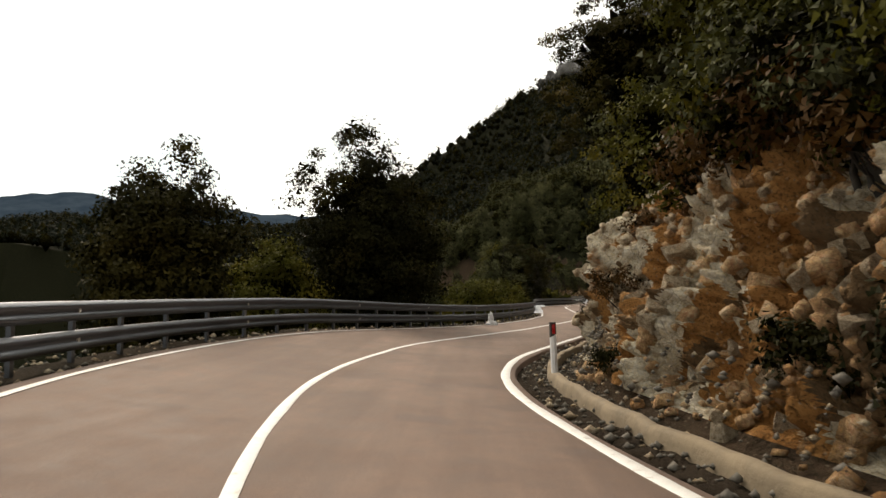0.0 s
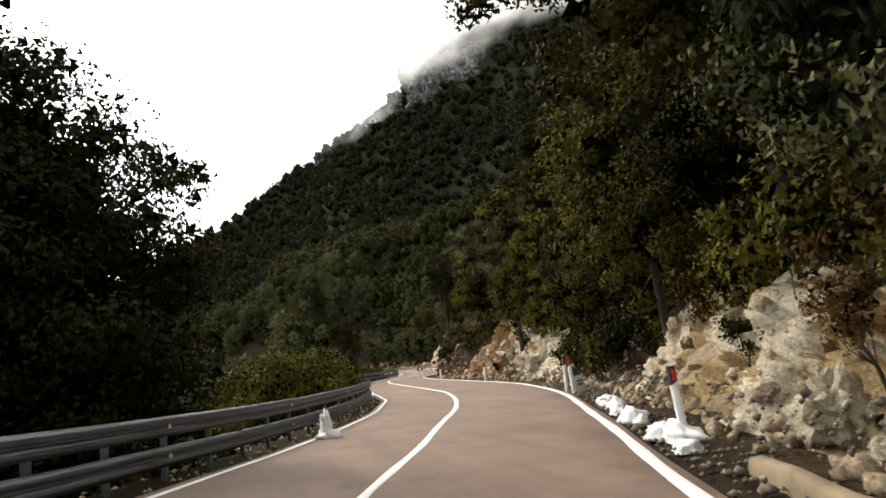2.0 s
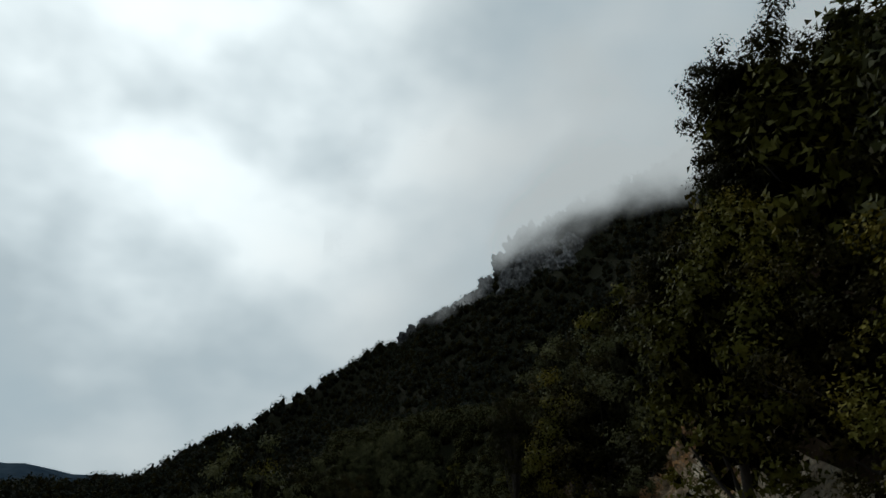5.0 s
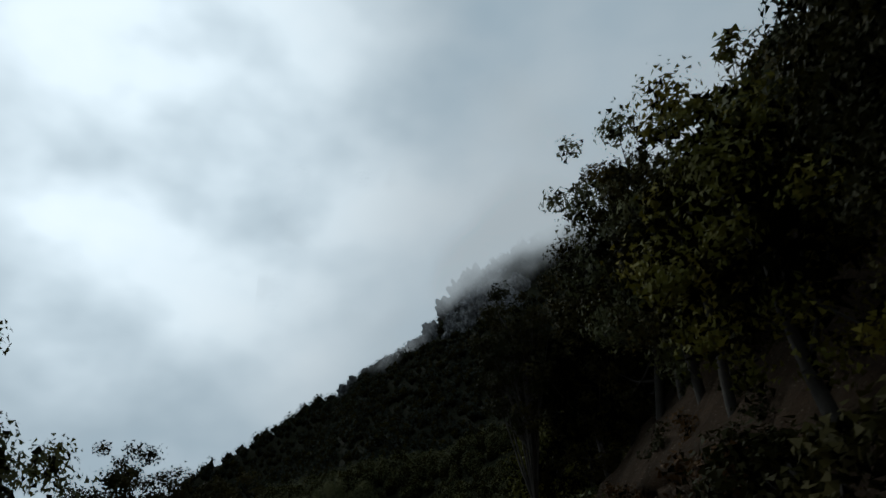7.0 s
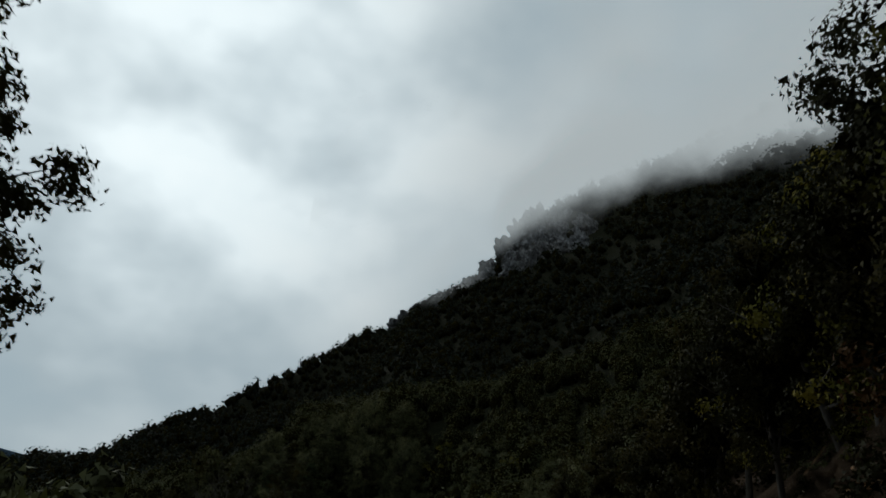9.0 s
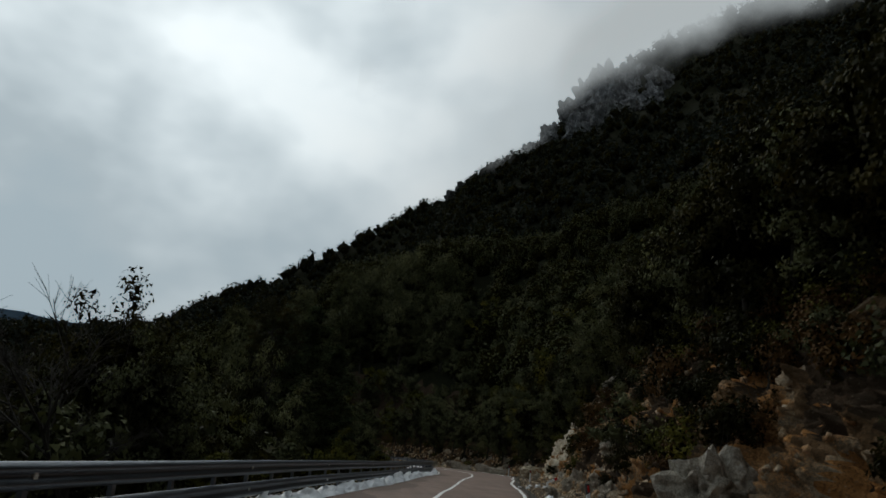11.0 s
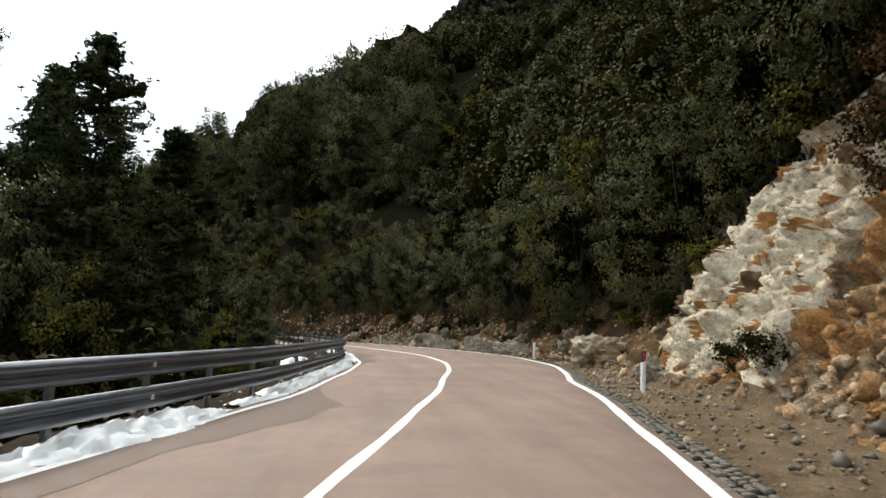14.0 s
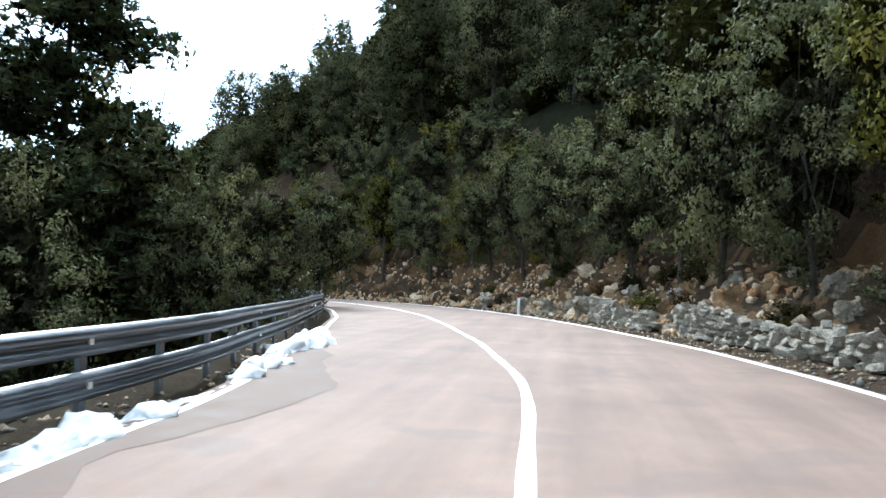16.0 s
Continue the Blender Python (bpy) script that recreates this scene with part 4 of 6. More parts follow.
def build_hero_trees():
    """Trees that stand on their own against the sky on the valley side."""
    for seed, x, y, rx, top, low, label in (
            (1, -9.3, 20.5, 2.35, 5.6, -3.5, "dark round holm oak standing alone below the guardrail"),
            (2, -4.9, 32.5, 3.15, 9.3, -1.8, "tall dark holm oak leaning over the guardrail"),
            (3, -8.8, 30.5, 2.9, 4.0, -4.0, "olive-green oak with a ragged crown below the guardrail"),
            (4, 18.9, 58.6, 2.5, 17.2, 9.5, "tall dark oak high on the slope above the bank"),
            (5, 11.8, 188.3, 3.3, 17.0, 7.0, "tall thin-crowned oak rising above the scrub"),
            (6, 18.3, 86.6, 1.5, 12.4, 7.4, "spreading oak leaning out from the top of the bank"),
            (7, 22.6, 86.6, 2.7, 15.0, 6.5, "tall dark oak on the slope above the bank"),
            (8, 9.0, 96.6, 2.4, 8.6, 0.0, "small oak with loose twigs below the guardrail"),
            (9, 5.2, 95.4, 3.2, 8.9, 0.0, "dark oak with a broken top below the guardrail"),
            (10, 12.2, 37.8, 3.0, 10.4, 1.5, "yellowish green oak hanging out over the low bank"),
            (11, 9.6, 33.8, 2.5, 9.8, 2.0, "olive-green oak rooted above the low rock bank"),
            (12, 0.3, 44.0, 2.2, 2.3, -2.6, "olive-green oak below the guardrail"),
            (13, 2.0, 50.5, 2.0, 2.6, -2.4, "low olive-green oak below the guardrail"),
            (14, -11.5, 65.0, 3.0, 9.2, 0.0, "open-crowned oak standing over the scrub below the road"),
            (15, -8.2, 67.0, 1.7, 8.2, 0.0, "small open-crowned oak over the scrub below the road")):
        base = top_z(x, y)
        big, lacy, olive = seed < 4, seed in (5, 6, 8, 14, 15), seed in (3, 10, 11, 12, 13)
        me = make_tree(100 + seed, rx, top - base, max(0.4, low - base), 340 if seed == 2 else 280 if big else 250 if seed == 5 else 105 if seed == 6 else 190 if lacy else 250, 190 if big else 170 if lacy else 120, 0.075 if big else 0.06 if lacy else 0.07, M_BUSH if olive else M_OAK, 0.2 if big else 0.13, 0.86 if seed == 2 else 0.72 if big else 0.42 if lacy else 0.55, 0.45, not lacy)
        plant("oak_tree", label, "tree", me, pose(x, y, base, 0, 0, seed * 70))
    # the oak that leans out over the road from the top of the first cut
    base = top_z(8.4, 27.5)
    me = make_tree(120, 3.8, 12.4, 1.4, 210, 200, 0.07, M_OAK, 0.2, 0.6, 0.45, True)
    plant("oak_tree", "dark holm oak leaning out over the road from the rock cut", "tree", me, pose(8.6, 27.5, base, 0, -17, 0))


build_hero_trees()


def make_bare_tree(seed, height, spread):
    """A leafless tree: forked limbs down to fine twigs."""
    r = random.Random(seed)
    bm = bmesh.new()

    def fork(a, heading_, length, radius, depth):
        b = a + heading_ * length
        limb(bm, a, b, radius, radius * 0.62, 6 if depth > 2 else 3)
        if depth == 0:
            return
        for _ in range(4 if depth > 1 else 5):
            turn = (heading_ + Vector((r.gauss(0, spread), r.gauss(0, spread), r.gauss(0.12, 0.25)))).normalized()
            fork(a.lerp(b, r.uniform(0.55, 1.0)), turn, length * r.uniform(0.55, 0.8), radius * 0.55, depth - 1)

    fork(Vector((0, 0, -0.5)), Vector((0.05, 0.02, 1)).normalized(), height * 0.42, 0.13, 5)
    k = height / max(v.co.z for v in bm.verts)
    for v in bm.verts:
        v.co *= k
    return bm_mesh("branches", bm, M_BARK)


for _x, _y, _top, _seed in ((12.6, 125.6, 6.1, 4), (11.4, 127.0, 6.4, 9), (16.2, 132.6, 4.9, 6)):
    _b = top_z(_x, _y)
    _t = tagged(new("bare_tree", make_bare_tree(_seed, _top - _b, 0.62)), "leafless grey tree with fine twigs below the guardrail", "tree")
    _t.matrix_basis = pose(_x, _y, _b, 0, 0, _seed * 40)

OAKS = [make_tree(s, r, h, 0.3, 36, 74, 0.145, m, 0.13, 0.72) for s, r, h, m in
        ((11, 2.3, 6.0, M_OAK), (12, 2.0, 5.2, M_OAK_GREY), (13, 2.7, 6.8, M_OAK), (14, 1.8, 4.6, M_OAK_GREY), (15, 2.1, 5.6, M_BUSH))]
NEAR_OAKS = [make_tree(s, r, h, lo, 62, 86, 0.082, m, 0.13, 0.56) for s, r, h, lo, m in
             ((51, 2.4, 6.2, 0.2, M_OAK), (52, 2.1, 5.6, 0.3, M_OAK_GREY), (53, 2.6, 6.8, 0.4, M_OAK), (54, 2.0, 5.2, 0.2, M_BUSH))]
FINE_OAKS = [make_tree(s, r, h, lo, 60, 128, 0.060, m, 0.13, 0.55) for s, r, h, lo, m in ((71, 2.3, 6.2, 0.2, M_OAK_GREY), (72, 2.1, 5.6, 0.2, M_BUSH), (73, 2.5, 6.8, 0.2, M_OAK_GREY), (74, 2.3, 6.2, 0.2, M_OAK), (75, 2.5, 6.8, 0.2, M_OAK), (76, 2.3, 6.2, 0.2, M_OAK_GREY_SHADED), (77, 2.5, 6.8, 0.2, M_OAK_GREY_SHADED))]
BEND_OAKS = [make_tree(s, 5.2, 15.5, 0.6, 200, 120, 0.12, m, 0.32, 1.3) for s, m in ((81, M_OAK_GREY), (82, M_OAK_GREY_SHADED), (83, M_OAK_GREY))]
NEAR_KIND = (0, 1, 2, 1, 3)
BUSHES = [make_tree(s, r, h, 0.0, 16, 84, 0.043, m, 0.04, 0.30, 0.4) for s, r, h, m in
          ((21, 0.75, 1.1, M_BUSH), (22, 0.6, 0.85, M_OAK), (23, 0.9, 1.3, M_OAK_GREY), (24, 0.7, 1.0, M_RUST))]


def build_slope_trees():
    """Oaks on the slope above the cut, thick enough to close the canopy."""
    rng = np.random.default_rng(5)
    placed = []
    labels = ("dense dark green holm oak on the slope", "grey-green holm oak with a rounded crown on the slope", "tall dark holm oak above the rock cut", "small grey-green oak on the slope", "yellowish green oak above the bank")
    def put(x, yy, k, s, tall=1.0, near=False):
        placed.append((x, yy))
        m = pose(x, yy, top_z(x, yy) - 0.35, rng.uniform(-5, 5), rng.uniform(-7, 3), rng.uniform(0, 360)) @ Matrix.Diagonal((s, s, s * tall, 1))
        plant("oak_tree", labels[k], "tree", FINE_OAKS[(5, 0, 6, 2, 1)[k]] if near and 186 < yy < 209 else FINE_OAKS[(0, 0, 2, 2, 1)[k]] if near and yy > 186 else FINE_OAKS[(3, 0, 4, 0, 1)[k]] if near and yy < 112 else FINE_OAKS[(5, 0, 6, 0, 1)[k]] if near and yy > 156 else NEAR_OAKS[NEAR_KIND[k]] if near else OAKS[k], m, "oaks on the slope")

    # the front row, whose crowns hang out over the edge of the cut
    y = -12.0
    while y < 254:
        i = int(np.argmin(abs(RP[:, 1] - y)))
        l = float(TOE(y) + HB(y) / KF(y)) + rng.uniform(-0.5, 0.9) + (2.1 if 7 < y < 22 else 0.5 if 22 <= y < 30 else 0.4 if 30 <= y < 38 else 0.1 if 169 < y < 182 else 0.3 if 126 < y < 182 else 0.1 if y < 13 else -0.2 if y < 55 else 1.2 if y < 69 else 1.5 if y < 93 else -0.9 if y > 186 else 0.0)
        k = int(rng.choice(5, p=[0.14, 0.06, 0.12, 0.04, 0.64])) if y < 60 else int(rng.choice(5, p=[0.38, 0.1, 0.32, 0.06, 0.14])) if y < 180 else int(rng.choice(5, p=[0.28, 0.15, 0.22, 0.05, 0.3])) if y < 209 else int(rng.choice(5, p=[0.06, 0.42, 0.05, 0.25, 0.22]))
        x, yy = RP[i] + RN[i] * l
        put(x, yy, k, rng.uniform(0.85, 1.2) * (0.72 if 39 < y < 54 else 0.85 if 54 <= y < 69 else 1.0), rng.uniform(0.95, 1.25) * (1.15 if y > 190 else 1.0), True)
        y += rng.uniform(2.0, 3.6)
    # the steep slope over the far end of the bend
    for y, l, k, s in ((231, 8.6, 1, 1.0), (234, 9.4, 4, 0.9), (236.5, 8.2, 1, 1.0), (238.5, 11.0, 3, 1.1), (240.5, 8.8, 1, 0.95), (242.5, 12.0, 1, 1.2), (244.5, 9.5, 4, 1.0), (246.5, 12.5, 3, 1.1), (235.5, 13.0, 3, 1.1), (248, 9.0, 1, 1.0)):
        p = station(y, l)
        put(p.x, p.y, k, s, 1.1, True)
    tries = 0
    while len(placed) < 285 and tries < 16000:
        tries += 1
        y = rng.uniform(36, 82) if len(placed) >= 240 else rng.uniform(204, 238) if len(placed) >= 200 else rng.uniform(-14, 256) if rng.random() < 0.6 else rng.uniform(178, 234) if rng.random() < 0.5 else rng.uniform(226, 252)
        i = int(np.argmin(abs(RP[:, 1] - y)))
        toe, hb, kf = float(TOE(y)), float(HB(y)), float(KF(y))
        d = rng.uniform(0.2, 19 if len(placed) < 240 else 11)
        l = toe + hb / kf + d + (3.0 if 169 < y < 183 else 0.0)
        x, yy = RP[i] + RN[i] * l
        if any((x - a) ** 2 + (yy - b) ** 2 < (2.5 + 0.035 * d) ** 2 for a, b in placed):
            continue
        k = int(rng.choice(5, p=[0.16, 0.14, 0.12, 0.13, 0.45])) if y < 75 else int(rng.choice(5, p=[0.3, 0.2, 0.25, 0.13, 0.12])) if y < 209 else int(rng.choice(5, p=[0.06, 0.45, 0.05, 0.24, 0.2]))
        put(x, yy, k, rng.uniform(0.75, 1.2), rng.uniform(0.9, 1.15))


def build_bushes():
    rng = np.random.default_rng(8)
    for k in range(390):
        y = rng.uniform(0, 228) if k < 84 else rng.uniform(2, 27) if k < 118 else rng.uniform(122, 168) if k < 150 else rng.uniform(184, 228) if k < 170 else rng.uniform(76, 112) if k < 194 else rng.uniform(119, 143) if k < 236 else rng.uniform(148, 170) if k < 258 else rng.uniform(153, 172) if k < 276 else rng.uniform(37.5, 47.5) if k < 292 else rng.uniform(4.5, 14) if k < 314 else rng.uniform(78, 114) if k < 364 else rng.uniform(126, 150)
        if 25 < y < 38 and k < 84 or k < 118 and 13.5 < y < 22 or k < 84 and k % 2 or 194 <= k < 276 and k % 3 == 0 or 314 <= k < 364 and k % 2:
            continue
        q = rng.uniform(0.5 if 8 < y < 18 else 0.05, 1.05) if k < 84 else rng.uniform(0.88, 1.3) if k < 118 or 236 <= k < 258 or 292 <= k < 314 or k >= 364 else rng.uniform(0.25, 1.2)
        p = face_point(y, min(q, 1.0))
        if q > 1:
            i = int(np.argmin(abs(RP[:, 1] - y)))
            p += Vector((RN[i, 0], RN[i, 1], 0.66)) * ((q - 1) * 5)
        b = int(rng.choice(4, p=[0.3, 0.3, 0.2, 0.2])) if k < 84 else int(rng.choice(4, p=[0.25, 0.5, 0.1, 0.15]))
        s = rng.uniform(0.55, 1.15) if k < 84 else rng.uniform(1.1, 1.9) if k < 118 else rng.uniform(0.7, 1.4) if k < 194 else rng.uniform(1.0, 1.9)
        plant("bush", ("bright green shrub on the rock bank", "dark green shrub rooted in the rock bank", "grey-green shrub on the bank", "rusty dry shrub on the bank")[b], "shrub",
              BUSHES[b], pose(p.x, p.y, p.z - 0.1, 0, 0, rng.uniform(0, 360)) @ Matrix.Diagonal((s, s, s, 1)), "shrubs on the bank")


def build_face_shrubs():
    """Larger shrubs rooted in the ledges of the two high cuts."""
    r = random.Random(12)
    for y, q, b, s in ((162.5, 0.32, 1, 2.1), (164.0, 0.55, 1, 1.9), (160.5, 0.2, 0, 1.3), (166.5, 0.75, 1, 1.8), (158.0, 0.7, 3, 1.5), (168.5, 0.28, 1, 1.2), (171.5, 0.8, 0, 1.6), (155.0, 0.85, 1, 1.7),
                       (150.5, 0.55, 3, 1.5), (147.0, 0.8, 1, 1.8), (144.0, 0.4, 1, 1.3), (141.0, 0.75, 3, 1.7), (137.0, 0.6, 1, 1.8), (134.0, 0.85, 1, 1.9), (131.5, 0.45, 3, 1.5), (174.5, 0.12, 1, 0.9), (176.0, 0.1, 1, 0.8),
                       (4.5, 0.3, 1, 1.2), (6.6, 0.25, 1, 1.0), (9.0, 0.95, 3, 1.5), (12.0, 0.1, 1, 0.6), (14.6, 0.08, 1, 0.6), (15.8, 0.35, 3, 0.8), (17.6, 0.6, 3, 0.9), (19.2, 0.2, 1, 0.7), (21.4, 0.75, 3, 1.1), (22.6, 0.5, 3, 0.9), (24.0, 0.8, 3, 1.1), (23.2, 1.0, 0, 1.5), (24.6, 1.0, 1, 1.5), (25.8, 1.0, 0, 1.7), (27.0, 1.0, 3, 1.4), (28.3, 1.0, 0, 1.6), (29.6, 1.0, 0, 1.5), (26.4, 0.7, 3, 0.8), (28.8, 0.6, 1, 0.7), (30.4, 0.9, 0, 1.2), (32.0, 0.9, 3, 1.2), (56.5, 1.0, 1, 1.8), (58.5, 1.0, 0, 1.9), (60.5, 1.0, 1, 2.0), (62.5, 1.0, 0, 1.9), (64.5, 1.0, 1, 2.0), (66.5, 1.0, 1, 1.8), (69.0, 1.0, 0, 1.9), (71.0, 0.9, 1, 1.8), (73.5, 1.0, 1, 1.9), (75.5, 0.8, 3, 1.6), (163.2, 0.9, 1, 2.0), (165.5, 1.0, 1, 2.0), (168.0, 1.0, 1, 2.1), (170.4, 1.0, 0, 2.0), (172.6, 1.0, 1, 2.1), (169.6, 0.55, 3, 1.4), (166.0, 0.4, 1, 1.6), (167.2, 0.15, 1, 1.1), (173.4, 0.55, 3, 1.2), (161.0, 0.6, 3, 1.5), (174.2, 0.98, 1, 2.0), (175.8, 1.0, 3, 1.8), (177.4, 0.98, 1, 2.0), (179.0, 1.0, 0, 1.9), (180.6, 1.0, 1, 1.8), (170.2, 0.35, 1, 1.5), (171.8, 0.6, 1, 1.6), (168.6, 0.8, 3, 1.6), (175.0, 0.7, 3, 1.3), (163.8, 0.75, 3, 1.5)):
        p = face_point(y, q)
        plant("bush", ("bright green shrub rooted in the rock", "dark green shrub on a ledge of the cut", "", "brown dry shrub hanging from the cut")[b], "shrub", BUSHES[b],
              pose(p.x, p.y, p.z - 0.25, r.uniform(-8, 8), r.uniform(-14, -4), r.uniform(0, 360)) @ Matrix.Diagonal((s, s, s * r.uniform(0.9, 1.2), 1)), "shrubs on the bank")


def build_valley_trees():
    """Oaks and pines just below the guardrail, whose tops stand over the road."""
    rng = np.random.default_rng(15)
    labels = ("dark green oak below the guardrail", "grey-green oak below the guardrail", "dark bushy oak below the guardrail", "small grey-green oak below the guardrail", "olive-yellow oak below the guardrail")
    spots = [(18, 209, 10.5), (14, 214, 10), (21.5, 214, 6.5), (10, 207, 12), (14, 192, 8.5), (11, 182, 9), (16, 166, 5), (19.5, 226, 8), (23, 205, 3.2), (24.5, 197, 2.2), (22, 199, 3.5), (24.3, 190, 1.8),
             (20.5, 184, 3.0), (8, 196, 11), (15, 222, 8), (22.6, 210, 3.0), (9, 217, 10),
             (2.6, 91, 7.5), (3.4, 83.0, 8.4), (10.5, 118, 5.5), (12.5, 144, 7.5), (-6.5, 53, 6.5), (-5.0, 57, 5.0), (15.6, 139.5, 5.2), (14, 152, 4.0), (13, 160, 6.0)]
    placed = [(a, b_) for a, b_, _ in spots]
    tries = 0
    while len(spots) < 82 and tries < 3000:
        tries += 1
        y, l = rng.uniform(41, 170), -rng.uniform(6.3, 24)
        p = station(y, l)
        if any((p.x - a) ** 2 + (p.y - b_) ** 2 < 9.5 for a, b_ in placed):
            continue
        placed.append((p.x, p.y))
        spots.append((p.x, p.y, rng.uniform(0.2, 2.6) + (-l - 6) * 0.16))
    for n, (x, y, top) in enumerate(spots):
        k = int(rng.integers(5))
        near = n < 26
        base = top_z(x, y)
        hz = (top - base) / ((6.2, 6.2, 6.8, 5.6, 5.6)[k] if near else (6.0, 5.2, 6.8, 4.6, 5.6)[k])
        s = min(1.6, max(0.6, hz * 0.8))
        plant("oak_tree", labels[k], "tree", FINE_OAKS[(0, 0, 5, 2, 1)[k]] if n < 17 else FINE_OAKS[(3, 0, 4, 1, 1)[k]] if near else OAKS[k], pose(x, y, base, 0, 0, rng.uniform(0, 360)) @ Matrix.Diagonal((s, s, hz, 1)), "oaks below the road")
    for seed, x, y, top in ((61, 14.6, 200.5, 17.5), (62, 11.0, 203.5, 16.5), (63, 17.6, 206.5, 14.0), (64, 8.6, 208.0, 17.0)):
        base = top_z(x, y)
        plant("pine_tree", "tall dark pine with level branches below the road", "tree", make_pine(seed, top - base, M_PINE), pose(x, y, base, 0, 0, seed * 50))


def build_bend_trees():
    """Tall oaks on the outside of the bend, sized to fit the skyline in the camera's view."""
    r = random.Random(31)
    for k, (y, l) in enumerate(((233, 19), (236, 24), (238.5, 18), (241, 23), (243, 17), (244.5, 22), (246.5, 18), (248, 23), (249.5, 17), (251, 21), (252, 16), (253.2, 19), (254.4, 15), (255.2, 20))):
        p = station(y, l)
        s = r.uniform(0.95, 1.2) * (1.0 if k < 6 else 0.74)
        m = pose(p.x, p.y, top_z(p.x, p.y) - 0.3, r.uniform(-4, 4), r.uniform(-4, 4), r.uniform(0, 360)) @ Matrix.Diagonal((s * 0.9, s * 0.9, s * 1.08, 1))
        plant("oak_tree", "tall grey-green holm oak on the outside of the bend", "tree", BEND_OAKS[k % 3], m, "tall oaks round the bend")


build_valley_trees()
build_bend_trees()
build_slope_trees()
build_bushes()
build_face_shrubs()


def forest(name, label, spots, radius, leaf, per, mat, seed, squash=1.15, core=BALL):
    """Many crowns too far or too many to count, in one mesh: spots are rows of x, y, z, scale."""
    rng = np.random.default_rng(seed)
    n = len(spots)

    def crown(d, k):
        lump = 0.62 + 0.62 * vnoise(d[..., 0] * 2.2 + 7 + k * 3.1, d[..., 1] * 2.2 + d[..., 2] * 2.4 + 5, seed)
        p = d * (lump * radius * spots[:, 3:4])[..., None]
        p[..., 2] *= squash
        return p

    up = spots[:, None, :3] + np.array([0, 0, 1.0]) * (radius * squash * 0.75) * spots[:, None, 3:4]
    k = np.arange(n)[:, None]
    d = rng.normal(size=(n, per, 3))
    d[:, :, 2] = np.abs(d[:, :, 2]) * 0.9 - 0.25
    d /= np.linalg.norm(d, axis=2)[:, :, None]
    p = crown(d, k) * rng.uniform(0.9, 1.12, (n, per))[:, :, None] + up
    v = leaves(p.reshape(-1, 3), np.repeat(leaf * spots[:, 3], per), rng, 0.7, d.reshape(-1, 3))
    sv, sf = core
    core = crown(np.broadcast_to(sv, (n, len(sv), 3)), k) * rng.uniform(0.62, 0.98, (n, len(sv)))[:, :, None] + up
    tris = core.reshape(-1, 3), (sf[None] + (np.arange(n) * len(sv))[:, None, None]).reshape(-1, 3)
    tagged(new(name, foliage_mesh(name, v, tris, mat)), label, "forest", kind="stuff")


def scatter(gap, seed, x0, x1, y0, y1, lmin, lmax, zlift=-0.5, shake=0.36):
    """Spots about a gap apart, in staggered rows shaken out of line."""
    rng = np.random.default_rng(seed)
    gx, gy = np.meshgrid(np.arange(x0, x1, gap), np.arange(y0, y1, gap * 0.87))
    gx = gx + (np.arange(len(gx)) % 2)[:, None] * gap / 2
    x, y = (gx + rng.uniform(-shake, shake, gx.shape) * gap).ravel(), (gy + rng.uniform(-shake, shake, gx.shape) * gap).ravel()
    l, i = nearest(x, y)
    ok = (l > lmin) & (l < lmax)
    x, y = x[ok], y[ok]
    return np.stack([x, y, ground_z(x, y) + zlift, rng.uniform(0.7, 1.4, len(x)) * (0.75 + 0.5 * vnoise(x * 0.06, y * 0.06, 3))], 1)


CRAGS = ((112, 440, 9), (120, 428, 10), (128, 434, 12), (136, 420, 10), (143, 410, 11), (117, 453, 11), (127, 448, 13), (141, 436, 12), (105, 463, 10), (151, 421, 12), (134, 452, 13), (96, 478, 9), (109, 474, 11), (59, 551, 9), (66, 546, 9), (74, 538, 8), (124, 492, 12), (133, 484, 15), (141, 474, 16), (128, 470, 12), (146, 456, 14))


def off_crags(spots):
    """Leave the bare cliffs free of trees, and the ground behind the crest."""
    keep = spots[:, 1] < np.interp(spots[:, 0], RIDGE[:, 0], RIDGE[:, 1]) + 10
    for x, y, s in CRAGS:
        keep &= (spots[:, 0] - x + 2) ** 2 + (spots[:, 1] - y + 6) ** 2 > (s * 0.75) ** 2
    return spots[keep]


forest("slope_forest", "dense dark holm oak forest covering the slope above the road", np.concatenate([scatter(4.3, 31, 0, 125, -25, 190, 17.5, 80), scatter(3.6, 36, 0, 125, 108, 188, 13.2, 17.5, 0.2)]), 2.7, 0.205, 250, M_OAK, 41)
forest("hillside_forest", "dense grey-green oak forest on the hillside round the bend", scatter(4.3, 35, -60, 125, 190, 318, 17, 80), 2.6, 0.16, 430, M_OAK_GREY_SHADED, 45, 1.3, SPHERE)
forest("valley_forest", "dark scrub and oak wood falling away below the road", scatter(4.0, 32, -95, 40, -10, 330, -75, -10.0, -0.8), 2.4, 0.20, 150, M_OAK, 42)
forest("mountain_forest", "dark forest on the far mountainside", off_crags(scatter(4.8, 33, -460, 370, 30, 600, 78, 345, shake=0.8)), 2.9, 0.62, 34, M_FOREST, 43, 1.25, KNOT)
forest("far_valley_forest", "forest on the far valley side", scatter(11.0, 34, -560, -60, 20, 560, -440, -72), 6.4, 0.9, 40, M_FOREST, 44)


